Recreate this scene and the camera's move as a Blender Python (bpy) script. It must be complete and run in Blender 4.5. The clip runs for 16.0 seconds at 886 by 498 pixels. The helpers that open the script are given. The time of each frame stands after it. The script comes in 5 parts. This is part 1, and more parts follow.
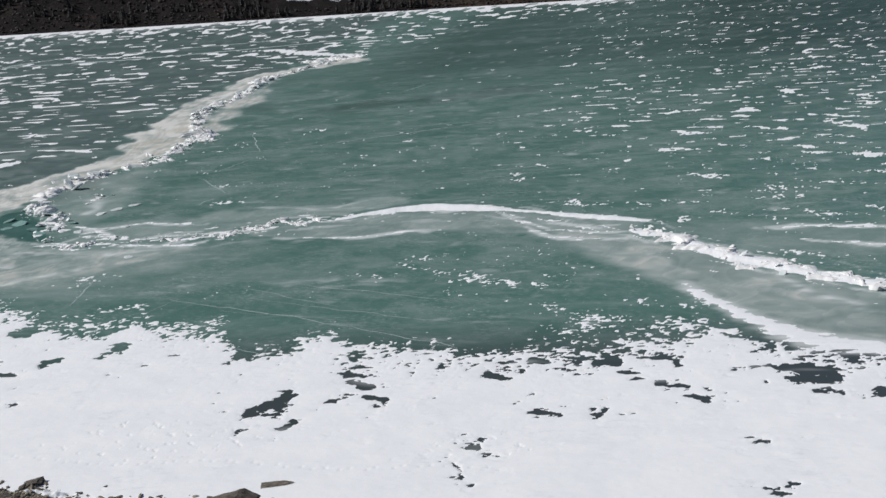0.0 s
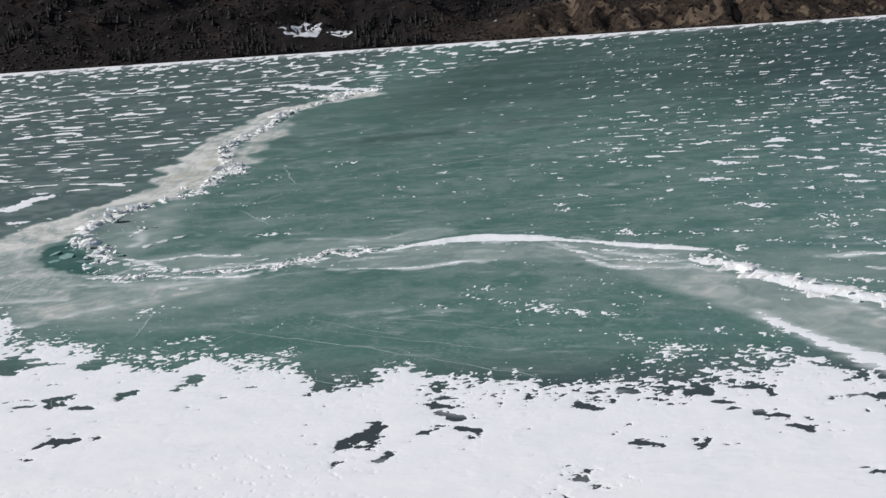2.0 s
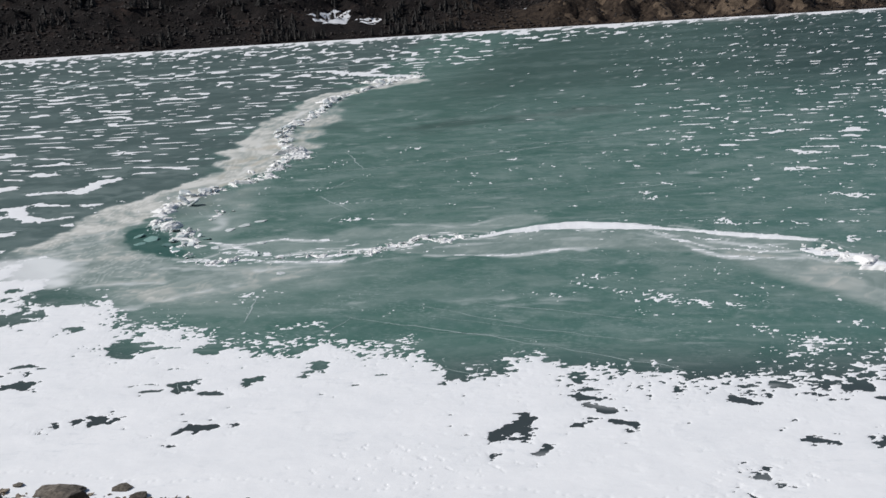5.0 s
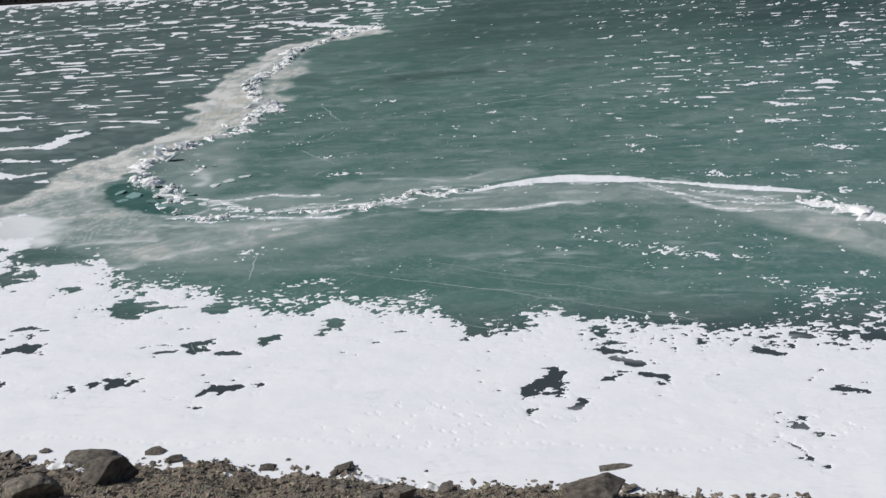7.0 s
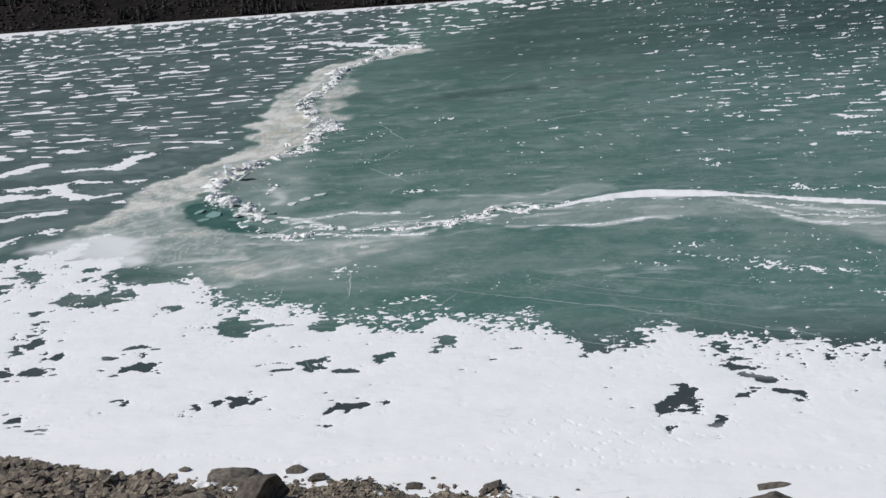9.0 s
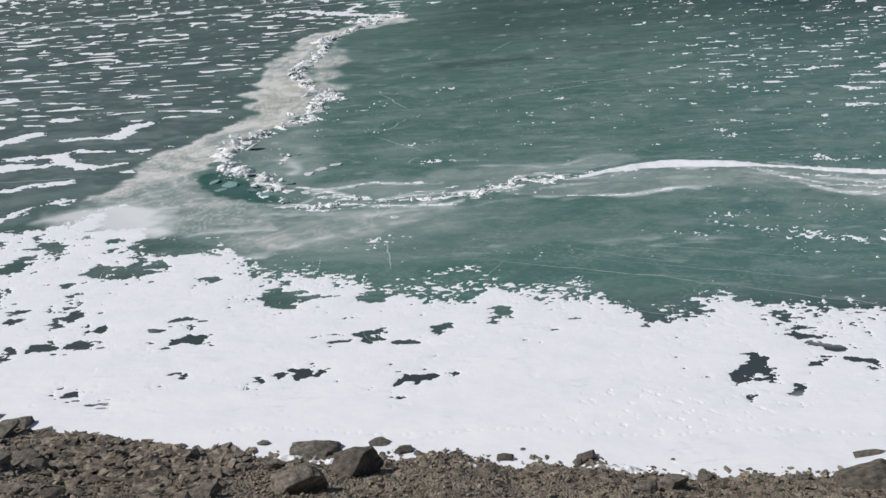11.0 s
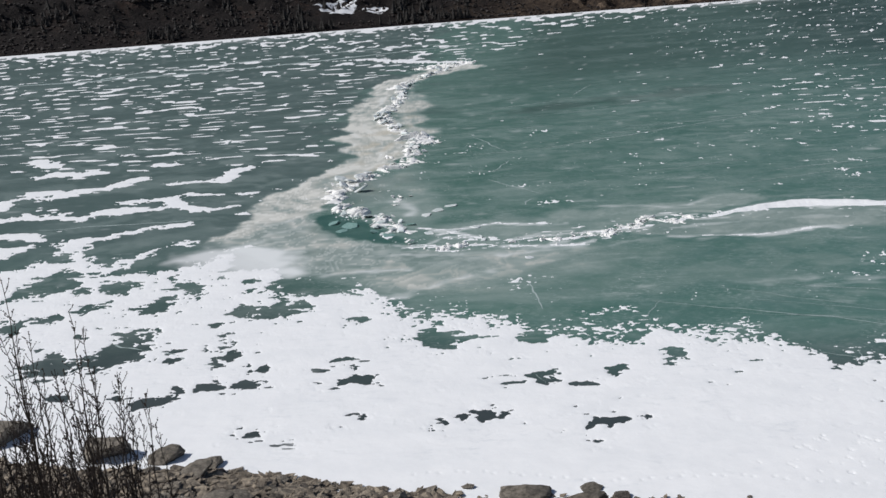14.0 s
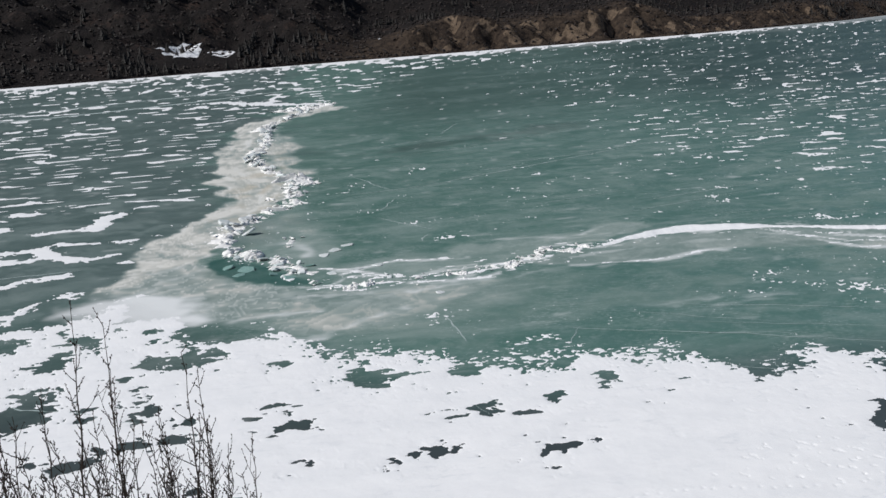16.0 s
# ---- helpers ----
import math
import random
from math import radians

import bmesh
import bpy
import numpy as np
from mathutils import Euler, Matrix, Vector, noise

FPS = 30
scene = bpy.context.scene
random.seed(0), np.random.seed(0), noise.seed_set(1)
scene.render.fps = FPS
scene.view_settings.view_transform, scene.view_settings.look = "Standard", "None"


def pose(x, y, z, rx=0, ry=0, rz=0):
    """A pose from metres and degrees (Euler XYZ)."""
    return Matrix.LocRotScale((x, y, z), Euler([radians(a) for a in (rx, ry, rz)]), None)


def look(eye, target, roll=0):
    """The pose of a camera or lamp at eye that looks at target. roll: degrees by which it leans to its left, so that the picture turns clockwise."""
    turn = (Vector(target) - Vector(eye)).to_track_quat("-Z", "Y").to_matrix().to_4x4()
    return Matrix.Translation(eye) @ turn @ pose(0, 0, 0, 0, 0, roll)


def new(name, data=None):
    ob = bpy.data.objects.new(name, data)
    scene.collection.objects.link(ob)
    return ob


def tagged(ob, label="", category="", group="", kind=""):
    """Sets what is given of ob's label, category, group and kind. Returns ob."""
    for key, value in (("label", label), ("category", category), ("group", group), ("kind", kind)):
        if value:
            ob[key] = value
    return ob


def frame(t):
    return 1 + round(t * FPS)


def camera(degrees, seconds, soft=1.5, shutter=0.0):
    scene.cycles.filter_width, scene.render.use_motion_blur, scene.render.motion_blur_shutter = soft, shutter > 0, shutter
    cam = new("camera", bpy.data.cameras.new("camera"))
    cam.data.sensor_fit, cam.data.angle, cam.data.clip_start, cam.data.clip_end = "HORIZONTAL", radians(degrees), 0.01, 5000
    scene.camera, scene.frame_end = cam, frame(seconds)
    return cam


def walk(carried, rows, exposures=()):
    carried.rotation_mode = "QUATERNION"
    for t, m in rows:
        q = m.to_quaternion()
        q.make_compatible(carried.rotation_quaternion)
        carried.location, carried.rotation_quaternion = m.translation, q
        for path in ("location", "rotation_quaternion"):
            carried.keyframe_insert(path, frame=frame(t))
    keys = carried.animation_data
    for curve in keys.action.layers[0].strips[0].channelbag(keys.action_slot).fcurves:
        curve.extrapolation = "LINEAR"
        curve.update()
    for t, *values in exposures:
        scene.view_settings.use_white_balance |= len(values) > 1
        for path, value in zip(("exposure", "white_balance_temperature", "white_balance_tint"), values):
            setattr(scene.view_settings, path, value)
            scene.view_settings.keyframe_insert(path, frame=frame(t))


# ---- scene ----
cam = camera(53.9, 16.0, soft=1.5)
PATH = [
    (0, (6.33, -0.734, 9.528), (6.226, 1.179, 8.957), -3.3),
    (0.5, (5.787, -0.648, 9.533), (5.669, 1.279, 9.01), -4.0),
    (1, (5.238, -0.647, 9.524), (5.074, 1.283, 9.026), -5.6),
    (1.5, (4.673, -0.572, 9.501), (4.537, 1.367, 9.029), -5.7),
    (2, (4.114, -0.627, 9.464), (4.009, 1.307, 8.967), -3.6),
    (2.5, (3.576, -0.524, 9.466), (3.446, 1.398, 8.928), -1.6),
    (3, (3.038, -0.415, 9.445), (2.916, 1.509, 8.912), -2.7),
    (3.5, (2.468, -0.312, 9.437), (2.31, 1.612, 8.913), -3.3),
    (4, (1.937, -0.279, 9.412), (1.788, 1.646, 8.892), -2.9),
    (4.2, (1.729, -0.164, 9.373), (1.578, 1.763, 8.86), -3.2),
    (6.3, (-0.205, 0.091, 9.339), (-0.361, 1.988, 8.724), -3.4),
    (6.5, (-0.353, 0.166, 9.377), (-0.475, 2.052, 8.722), -2.8),
    (7, (-0.899, 0.214, 9.385), (-0.947, 2.113, 8.759), -2.9),
    (7.5, (-1.455, 0.348, 9.373), (-1.546, 2.252, 8.768), -3.0),
    (8, (-1.99, 0.338, 9.4), (-2.102, 2.252, 8.83), -3.8),
    (8.2, (-2.216, 0.286, 9.428), (-2.338, 2.195, 8.847), -4.1),
    (10.3, (-4.92, 0.426, 9.407), (-4.976, 2.337, 8.819), -2.9),
    (10.5, (-5.127, 0.487, 9.396), (-5.178, 2.392, 8.792), -2.8),
    (11, (-5.665, 0.574, 9.378), (-5.701, 2.466, 8.73), -3.3),
    (11.5, (-6.203, 0.748, 9.346), (-6.28, 2.637, 8.693), -5.0),
    (12, (-6.754, 0.85, 9.295), (-6.883, 2.731, 8.629), -5.3),
    (12.5, (-7.305, 0.871, 9.285), (-7.433, 2.772, 8.675), -4.0),
    (13, (-7.811, 0.877, 9.289), (-7.924, 2.802, 8.757), -3.1),
    (13.5, (-8.362, 0.867, 9.267), (-8.487, 2.784, 8.711), -3.9),
    (14, (-8.919, 0.915, 9.235), (-9.058, 2.835, 8.694), -4.2),
    (14.5, (-9.462, 0.977, 9.217), (-9.628, 2.9, 8.69), -4.7),
    (15, (-9.971, 1.083, 9.204), (-10.069, 3.017, 8.704), -4.5),
    (15.5, (-10.457, 1.102, 9.191), (-10.374, 3.042, 8.712), -4.9),
    (16, (-10.978, 1.105, 9.188), (-10.777, 3.037, 8.714), -4.2),
]
walk(cam, [(t, look(eye, target, roll)) for t, eye, target, roll in PATH], [(0, 0.05, 6230, 10), (2, 0.08, 6230, 10), (4, 0.09, 6230, 10), (8, 0.07, 6230, 10), (11, 0.08, 6230, 10), (16, 0.11, 6230, 10)])

# ---------------------------------------------------------------- world, sun, exposure
SUN_TO = Vector((-0.80, -0.06, 0.78)).normalized()
world = bpy.data.worlds.new("sky")
scene.world = world
world.use_nodes = True
wn = world.node_tree.nodes
sky = wn.new("ShaderNodeTexSky")
sky.sky_type, sky.sun_disc = "NISHITA", False
sky.sun_elevation = math.asin(SUN_TO.z)
sky.sun_rotation = math.atan2(SUN_TO.x, SUN_TO.y)
sky.altitude, sky.air_density, sky.dust_density = 700, 1.0, 2.2
world.node_tree.links.new(sky.outputs[0], wn["Background"].inputs[0])
wn["Background"].inputs[1].default_value = 0.055
sun_data = bpy.data.lights.new("sun", "SUN")
sun_data.energy, sun_data.angle, sun_data.color = 3.25, radians(0.6), (1.0, 0.955, 0.89)
sun = new("sun", sun_data)
sun.rotation_euler = (-SUN_TO).to_track_quat("-Z", "Y").to_euler()

# ---------------------------------------------------------------- noise in the plane


def cell(ix, iy, seed):
    """A fixed random number from 0 to 1 for each whole cell."""
    mask = np.int64(0xFFFFFFF)
    h = (np.asarray(ix).astype(np.int64) * 374761393 + np.asarray(iy).astype(np.int64) * 668265263 + seed * 974634777) & mask
    h = ((h ^ (h >> 13)) * 1274126177) & mask
    h = ((h ^ (h >> 15)) * 846822519) & mask
    return ((h ^ (h >> 14)) & 0xFFFFFF) / 16777216.0


def ripple(x, y, seed):
    """Gradient noise, about -0.7 to 0.7."""
    x0, y0 = np.floor(x), np.floor(y)
    fx, fy = x - x0, y - y0
    u, v = fx * fx * fx * (fx * (fx * 6 - 15) + 10), fy * fy * fy * (fy * (fy * 6 - 15) + 10)

    def corner(dx, dy):
        a = cell(x0 + dx, y0 + dy, seed) * 2 * math.pi
        return np.cos(a) * (fx - dx) + np.sin(a) * (fy - dy)

    low = corner(0, 0) * (1 - u) + corner(1, 0) * u
    high = corner(0, 1) * (1 - u) + corner(1, 1) * u
    return low * (1 - v) + high * v


def fbm(x, y, seed, octaves=4, gain=0.5):
    """Fractal noise with a spread of about one."""
    x, y = np.asarray(x, float), np.asarray(y, float)
    total, amp, norm = 0.0, 1.0, 0.0
    for k in range(octaves):
        total = total + amp * ripple(x * 2**k + 17.3 * k, y * 2**k - 9.1 * k, seed + k)
        norm += amp * amp
        amp *= gain
    return total / (0.26 * math.sqrt(norm))


def step(a, b, v):
    k = np.clip((v - a) / (b - a), 0, 1)
    return k * k * (3 - 2 * k)


def along(pts, x, y):
    """Distance from the polyline, on arrays."""
    return ribbon_coords(pts, x, y)[0]


def ribbon_coords(pts, x, y):
    """Distance from the polyline, the way along it and the signed way across it."""
    best, run, side, gone = np.full(np.shape(x), 1e9), np.zeros(np.shape(x)), np.zeros(np.shape(x)), 0.0
    for (ax, ay), (bx, by) in zip(pts, pts[1:]):
        dx, dy = bx - ax, by - ay
        ln = math.hypot(dx, dy)
        k = np.clip(((x - ax) * dx + (y - ay) * dy) / (ln * ln), 0, 1)
        d = np.hypot(x - ax - k * dx, y - ay - k * dy)
        near = d < best
        best = np.where(near, d, best)
        run = np.where(near, gone + k * ln, run)
        side = np.where(near, ((x - ax) * dy - (y - ay) * dx) / ln, side)
        gone += ln
    return best, run, side


# ---------------------------------------------------------------- materials


def material(name, rough=0.8):
    m = bpy.data.materials.new(name)
    m.use_nodes = True
    n, l = m.node_tree.nodes, m.node_tree.links
    b = n["Principled BSDF"]
    b.inputs["Roughness"].default_value = rough
    return m, n, l, b


def noise_node(n, l, scale, detail=4.0, rough=0.55, coords=None, stretch=None):
    t = n.new("ShaderNodeTexNoise")
    t.inputs["Scale"].default_value, t.inputs["Detail"].default_value = scale, detail
    t.inputs["Roughness"].default_value = rough
    src = coords
    if src is None:
        src = n.new("ShaderNodeNewGeometry").outputs["Position"]
    if stretch:
        mp = n.new("ShaderNodeMapping")
        mp.inputs["Scale"].default_value = stretch
        if len(stretch) == 3 and stretch[2] < 0:
            mp.inputs["Scale"].default_value = (stretch[0], stretch[1], 1)
            mp.inputs["Rotation"].default_value = (0, 0, radians(-stretch[2]))
        l.new(src, mp.inputs["Vector"])
        src = mp.outputs[0]
    l.new(src, t.inputs["Vector"])
    return t.outputs["Fac"]


def ramp(n, l, fac, stops):
    r = n.new("ShaderNodeValToRGB")
    e = r.color_ramp.elements
    while len(e) < len(stops):
        e.new(0.5)
    for k, (p, c) in zip(e, stops):
        k.position, k.color = p, (*c, 1) if len(c) == 3 else c
    l.new(fac, r.inputs[0])
    return r.outputs[0]


def mixed(n, l, fac, a, b, kind="MIX"):
    m = n.new("ShaderNodeMix")
    m.data_type, m.blend_type = "RGBA", kind
    for value, sock in ((fac, m.inputs[0]), (a, m.inputs[6]), (b, m.inputs[7])):
        if isinstance(value, (float, int)):
            sock.default_value = value
        elif isinstance(value, tuple):
            sock.default_value = (*value, 1)
        else:
            l.new(value, sock)
    return m.outputs[2]


def maths(n, l, op, a, b=0.0):
    m = n.new("ShaderNodeMath")
    m.operation, m.use_clamp = op, True
    for value, sock in ((a, m.inputs[0]), (b, m.inputs[1])):
        if isinstance(value, (float, int)):
            sock.default_value = value
        else:
            l.new(value, sock)
    return m.outputs[0]


def attribute(n, name):
    a = n.new("ShaderNodeAttribute")
    a.attribute_name = name
    return a.outputs["Fac"]


def bumped(n, l, b, height, strength, distance):
    k = n.new("ShaderNodeBump")
    k.inputs["Strength"].default_value, k.inputs["Distance"].default_value = strength, distance
    l.new(height, k.inputs["Height"])
    l.new(k.outputs[0], b.inputs["Normal"])


def ice_material():
    m, n, l, b = material("lake_ice", 0.4)
    broad = noise_node(n, l, 0.09, 3, 0.5)
    mid = noise_node(n, l, 0.6, 5, 0.6, stretch=(0.8, 1.2, -20))
    fine = noise_node(n, l, 7.0, 4, 0.65, stretch=(0.75, 1.2, -25))
    deep = ramp(n, l, broad, [(0.3, (0.072, 0.160, 0.132)), (0.7, (0.094, 0.184, 0.156))])
    col = mixed(n, l, ramp(n, l, mid, [(0.40, (0, 0, 0)), (0.75, (1, 1, 1))]), deep, (0.102, 0.186, 0.165))
    patchy = ramp(n, l, noise_node(n, l, 0.35, 4, 0.6), [(0.42, (0, 0, 0)), (0.66, (1, 1, 1))])
    speck = maths(n, l, "MULTIPLY", ramp(n, l, fine, [(0.52, (0, 0, 0)), (0.66, (0.6, 0.6, 0.6))]), patchy)
    col = mixed(n, l, speck, col, (0.42, 0.47, 0.46))
    grit = ramp(n, l, noise_node(n, l, 2.6, 7, 0.75, stretch=(0.9, 1.1, -30)), [(0.52, (0, 0, 0)), (0.68, (0.38, 0.38, 0.38))])
    col = mixed(n, l, grit, col, (0.30, 0.37, 0.355))
    wisp = n.new("ShaderNodeTexNoise")
    wisp.inputs["Scale"].default_value, wisp.inputs["Detail"].default_value = 0.55, 9
    wisp.inputs["Roughness"].default_value, wisp.inputs["Distortion"].default_value = 0.68, 1.2
    lay = n.new("ShaderNodeMapping")
    lay.inputs["Scale"].default_value, lay.inputs["Rotation"].default_value = (0.55, 1.25, 1), (0, 0, radians(14))
    l.new(n.new("ShaderNodeNewGeometry").outputs["Position"], lay.inputs["Vector"])
    l.new(lay.outputs[0], wisp.inputs["Vector"])
    col = mixed(n, l, ramp(n, l, wisp.outputs["Fac"], [(0.48, (0, 0, 0)), (0.62, (0.42, 0.42, 0.42)), (0.76, (0.85, 0.85, 0.85))]), col, (0.225, 0.30, 0.277))
    col = mixed(n, l, ramp(n, l, wisp.outputs["Fac"], [(0.30, (0.4, 0.4, 0.4)), (0.44, (0, 0, 0))]), col, (0.050, 0.125, 0.104))
    col = mixed(n, l, maths(n, l, "MULTIPLY", attribute(n, "frost"), 0.72), col, (0.094, 0.126, 0.128))
    col = mixed(n, l, maths(n, l, "MULTIPLY", attribute(n, "dull"), 0.75), col, (0.050, 0.088, 0.077))
    col = mixed(n, l, maths(n, l, "MULTIPLY", attribute(n, "clear"), 0.94), col, (0.046, 0.055, 0.060))
    # drifted slush frozen onto the ice
    slush = attribute(n, "slush")
    veil = noise_node(n, l, 1.1, 6, 0.62, stretch=(0.85, 1.15, -8))
    amount = maths(n, l, "MULTIPLY", slush, ramp(n, l, veil, [(0.3, (0.975, 0.975, 0.975)), (0.6, (1, 1, 1))]))
    tone = ramp(n, l, attribute(n, "tier"), [(0.10, (0.185, 0.242, 0.228)), (0.42, (0.325, 0.375, 0.357)), (0.62, (0.475, 0.487, 0.452)), (0.88, (0.655, 0.65, 0.605))])
    tan = mixed(n, l, attribute(n, "silt"), tone, (0.50, 0.46, 0.37))
    col = mixed(n, l, amount, col, tan)
    col = mixed(n, l, attribute(n, "rime"), col, (0.74, 0.76, 0.76))
    col = mixed(n, l, attribute(n, "deep"), col, (0.040, 0.112, 0.098))
    l.new(col, b.inputs["Base Color"])
    l.new(ramp(n, l, amount, [(0.0, (0.36, 0.36, 0.36)), (0.6, (0.75, 0.75, 0.75))]), b.inputs["Roughness"])
    b.inputs["IOR"].default_value = 1.31
    bumped(n, l, b, noise_node(n, l, 2.2, 4, 0.55), 0.16, 0.03)
    return m


def snow_material():
    m, n, l, b = material("wind_packed_snow", 0.7)
    broad = noise_node(n, l, 0.8, 5, 0.6, stretch=(0.7, 1.2, -12))
    col = ramp(n, l, broad, [(0.3, (0.815, 0.825, 0.835)), (0.62, (0.865, 0.87, 0.875))])
    # thin places where the ice darkens the snow
    where = ramp(n, l, noise_node(n, l, 0.45, 4, 0.6), [(0.46, (0, 0, 0)), (0.66, (1, 1, 1))])
    worn = ramp(n, l, noise_node(n, l, 3.2, 6, 0.66, stretch=(0.7, 1.5, -16)), [(0.52, (0, 0, 0)), (0.70, (0.55, 0.55, 0.55))])
    col = mixed(n, l, maths(n, l, "MULTIPLY", where, worn), col, (0.62, 0.65, 0.68))
    l.new(col, b.inputs["Base Color"])
    b.inputs["Specular IOR Level"].default_value = 0.25
    bumped(n, l, b, noise_node(n, l, 4.0, 7, 0.65), 0.12, 0.06)
    return m


def block_material():
    m, n, l, b = material("broken_ice", 0.3)
    col = ramp(n, l, noise_node(n, l, 3.0, 4, 0.6), [(0.35, (0.62, 0.68, 0.67)), (0.6, (0.84, 0.85, 0.85))])
    info = n.new("ShaderNodeObjectInfo")
    col = mixed(n, l, maths(n, l, "MULTIPLY", info.outputs["Random"], 0.22), col, (0.36, 0.50, 0.48))
    l.new(col, b.inputs["Base Color"])
    bumped(n, l, b, noise_node(n, l, 14.0, 4, 0.6), 0.4, 0.03)
    return m


def gravel_material():
    m, n, l, b = material("shore_gravel", 0.9)
    g = n.new("ShaderNodeTexVoronoi")
    g.inputs["Scale"].default_value = 22
    l.new(n.new("ShaderNodeNewGeometry").outputs["Position"], g.inputs["Vector"])
    tone = ramp(n, l, noise_node(n, l, 1.3, 5, 0.6), [(0.35, (0.165, 0.138, 0.102)), (0.65, (0.31, 0.265, 0.195))])
    pebble = mixed(n, l, 0.5, tone, g.outputs["Color"], "OVERLAY")
    grey = mixed(n, l, 0.72, pebble, tone)
    l.new(grey, b.inputs["Base Color"])
    bumped(n, l, b, g.outputs["Distance"], 0.9, 0.05)
    return m


def rock_material(name, dark, light, per_piece=True):
    m, n, l, b = material(name, 0.85)
    co = n.new("ShaderNodeTexCoord").outputs["Object"]
    grain = noise_node(n, l, 6.0, 6, 0.65, coords=co)
    col = ramp(n, l, grain, [(0.32, dark), (0.68, light)])
    if per_piece:
        rnd = n.new("ShaderNodeObjectInfo").outputs["Random"]
    else:
        rnd = n.new("ShaderNodeNewGeometry").outputs["Random Per Island"]
    tint = ramp(n, l, rnd, [(0.0, (0.62, 0.58, 0.55)), (0.4, (0.86, 0.83, 0.78)), (0.75, (1.06, 1.02, 0.96)), (1.0, (1.32, 1.26, 1.17))])
    l.new(mixed(n, l, 1.0, col, tint, "MULTIPLY"), b.inputs["Base Color"])
    bumped(n, l, b, noise_node(n, l, 22.0, 6, 0.7, coords=co), 0.8, 0.04)
    return m


def bark_material(name, dark, light):
    m, n, l, b = material(name, 0.8)
    l.new(ramp(n, l, noise_node(n, l, 30.0, 4, 0.6), [(0.35, dark), (0.65, light)]), b.inputs["Base Color"])
    return m


def hill_material():
    m, n, l, b = material("far_hillside", 0.95)
    patch = noise_node(n, l, 0.06, 6, 0.65)
    scrub = noise_node(n, l, 0.45, 5, 0.7)
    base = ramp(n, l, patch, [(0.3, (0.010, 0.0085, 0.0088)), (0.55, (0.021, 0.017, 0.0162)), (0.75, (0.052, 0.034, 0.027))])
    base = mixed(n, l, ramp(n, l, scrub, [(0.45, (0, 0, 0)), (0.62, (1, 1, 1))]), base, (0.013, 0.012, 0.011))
    sand = ramp(n, l, noise_node(n, l, 0.25, 5, 0.65), [(0.35, (0.10, 0.074, 0.052)), (0.7, (0.21, 0.155, 0.11))])
    ragged = noise_node(n, l, 0.4, 6, 0.72, stretch=(0.6, 1.0, 1.0))
    cover = maths(n, l, "ADD", maths(n, l, "MULTIPLY", attribute(n, "sand"), 0.6), maths(n, l, "MULTIPLY", ragged, 0.5))
    earth = ramp(n, l, noise_node(n, l, 0.30, 6, 0.7), [(0.36, (0.018, 0.014, 0.012)), (0.52, (0.050, 0.037, 0.028)), (0.70, (0.088, 0.066, 0.048))])
    base = mixed(n, l, attribute(n, "bluff"), base, earth)
    col = mixed(n, l, ramp(n, l, cover, [(0.50, (0, 0, 0)), (0.59, (1, 1, 1))]), base, sand)
    cover = maths(n, l, "ADD", maths(n, l, "MULTIPLY", attribute(n, "snow"), 0.6), maths(n, l, "MULTIPLY", ragged, 0.5))
    col = mixed(n, l, ramp(n, l, cover, [(0.60, (0, 0, 0)), (0.64, (1, 1, 1))]), col, (0.80, 0.81, 0.83))
    l.new(col, b.inputs["Base Color"])
    b.inputs["Specular IOR Level"].default_value = 0.1
    bumped(n, l, b, scrub, 1.0, 1.2)
    return m


ICE, SNOW, BLOCK, GRAVEL, HILL = ice_material(), snow_material(), block_material(), gravel_material(), hill_material()
RUBBLE = material("ice_rubble", 0.5)[0]
RUBBLE.node_tree.nodes["Principled BSDF"].inputs["Base Color"].default_value = (0.86, 0.855, 0.835, 1)
ROCK = rock_material("slate_boulder", (0.046, 0.041, 0.036), (0.29, 0.265, 0.228))
PEBBLE = rock_material("shore_pebble", (0.042, 0.035, 0.029), (0.385, 0.335, 0.27), per_piece=False)
BARK = bark_material("sapling_bark", (0.034, 0.024, 0.019), (0.075, 0.056, 0.044))
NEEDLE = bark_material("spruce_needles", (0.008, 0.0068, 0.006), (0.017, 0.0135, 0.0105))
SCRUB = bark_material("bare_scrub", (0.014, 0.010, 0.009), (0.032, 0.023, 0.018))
FLOE = bark_material("green_floe_ice", (0.10, 0.23, 0.205), (0.26, 0.38, 0.36))
GRASS = bark_material("dead_grass", (0.10, 0.09, 0.05), (0.21, 0.185, 0.11))
CRACK = material("crack_frost", 0.7)[0]
CRACK.node_tree.nodes["Principled BSDF"].inputs["Base Color"].default_value = (0.36, 0.43, 0.42, 1)

# ---------------------------------------------------------------- mesh helpers


def mesh_of(name, verts, faces, mat, smooth=False):
    me = bpy.data.meshes.new(name)
    verts, faces = np.asarray(verts, np.float32), np.asarray(faces, np.int32)
    k = faces.shape[1]
    me.vertices.add(len(verts))
    me.vertices.foreach_set("co", verts.ravel())
    me.loops.add(faces.size)
    me.loops.foreach_set("vertex_index", faces.ravel())
    me.polygons.add(len(faces))
    me.polygons.foreach_set("loop_start", np.arange(0, faces.size, k, dtype=np.int32))
    me.update(calc_edges=True)
    me.polygons.foreach_set("use_smooth", np.full(len(faces), smooth, dtype=bool))
    me.materials.append(mat)
    return me


def grid_faces(rows, cols):
    i = np.arange(rows * cols).reshape(rows, cols)
    return np.stack([i[:-1, :-1], i[:-1, 1:], i[1:, 1:], i[1:, :-1]], -1).reshape(-1, 4)


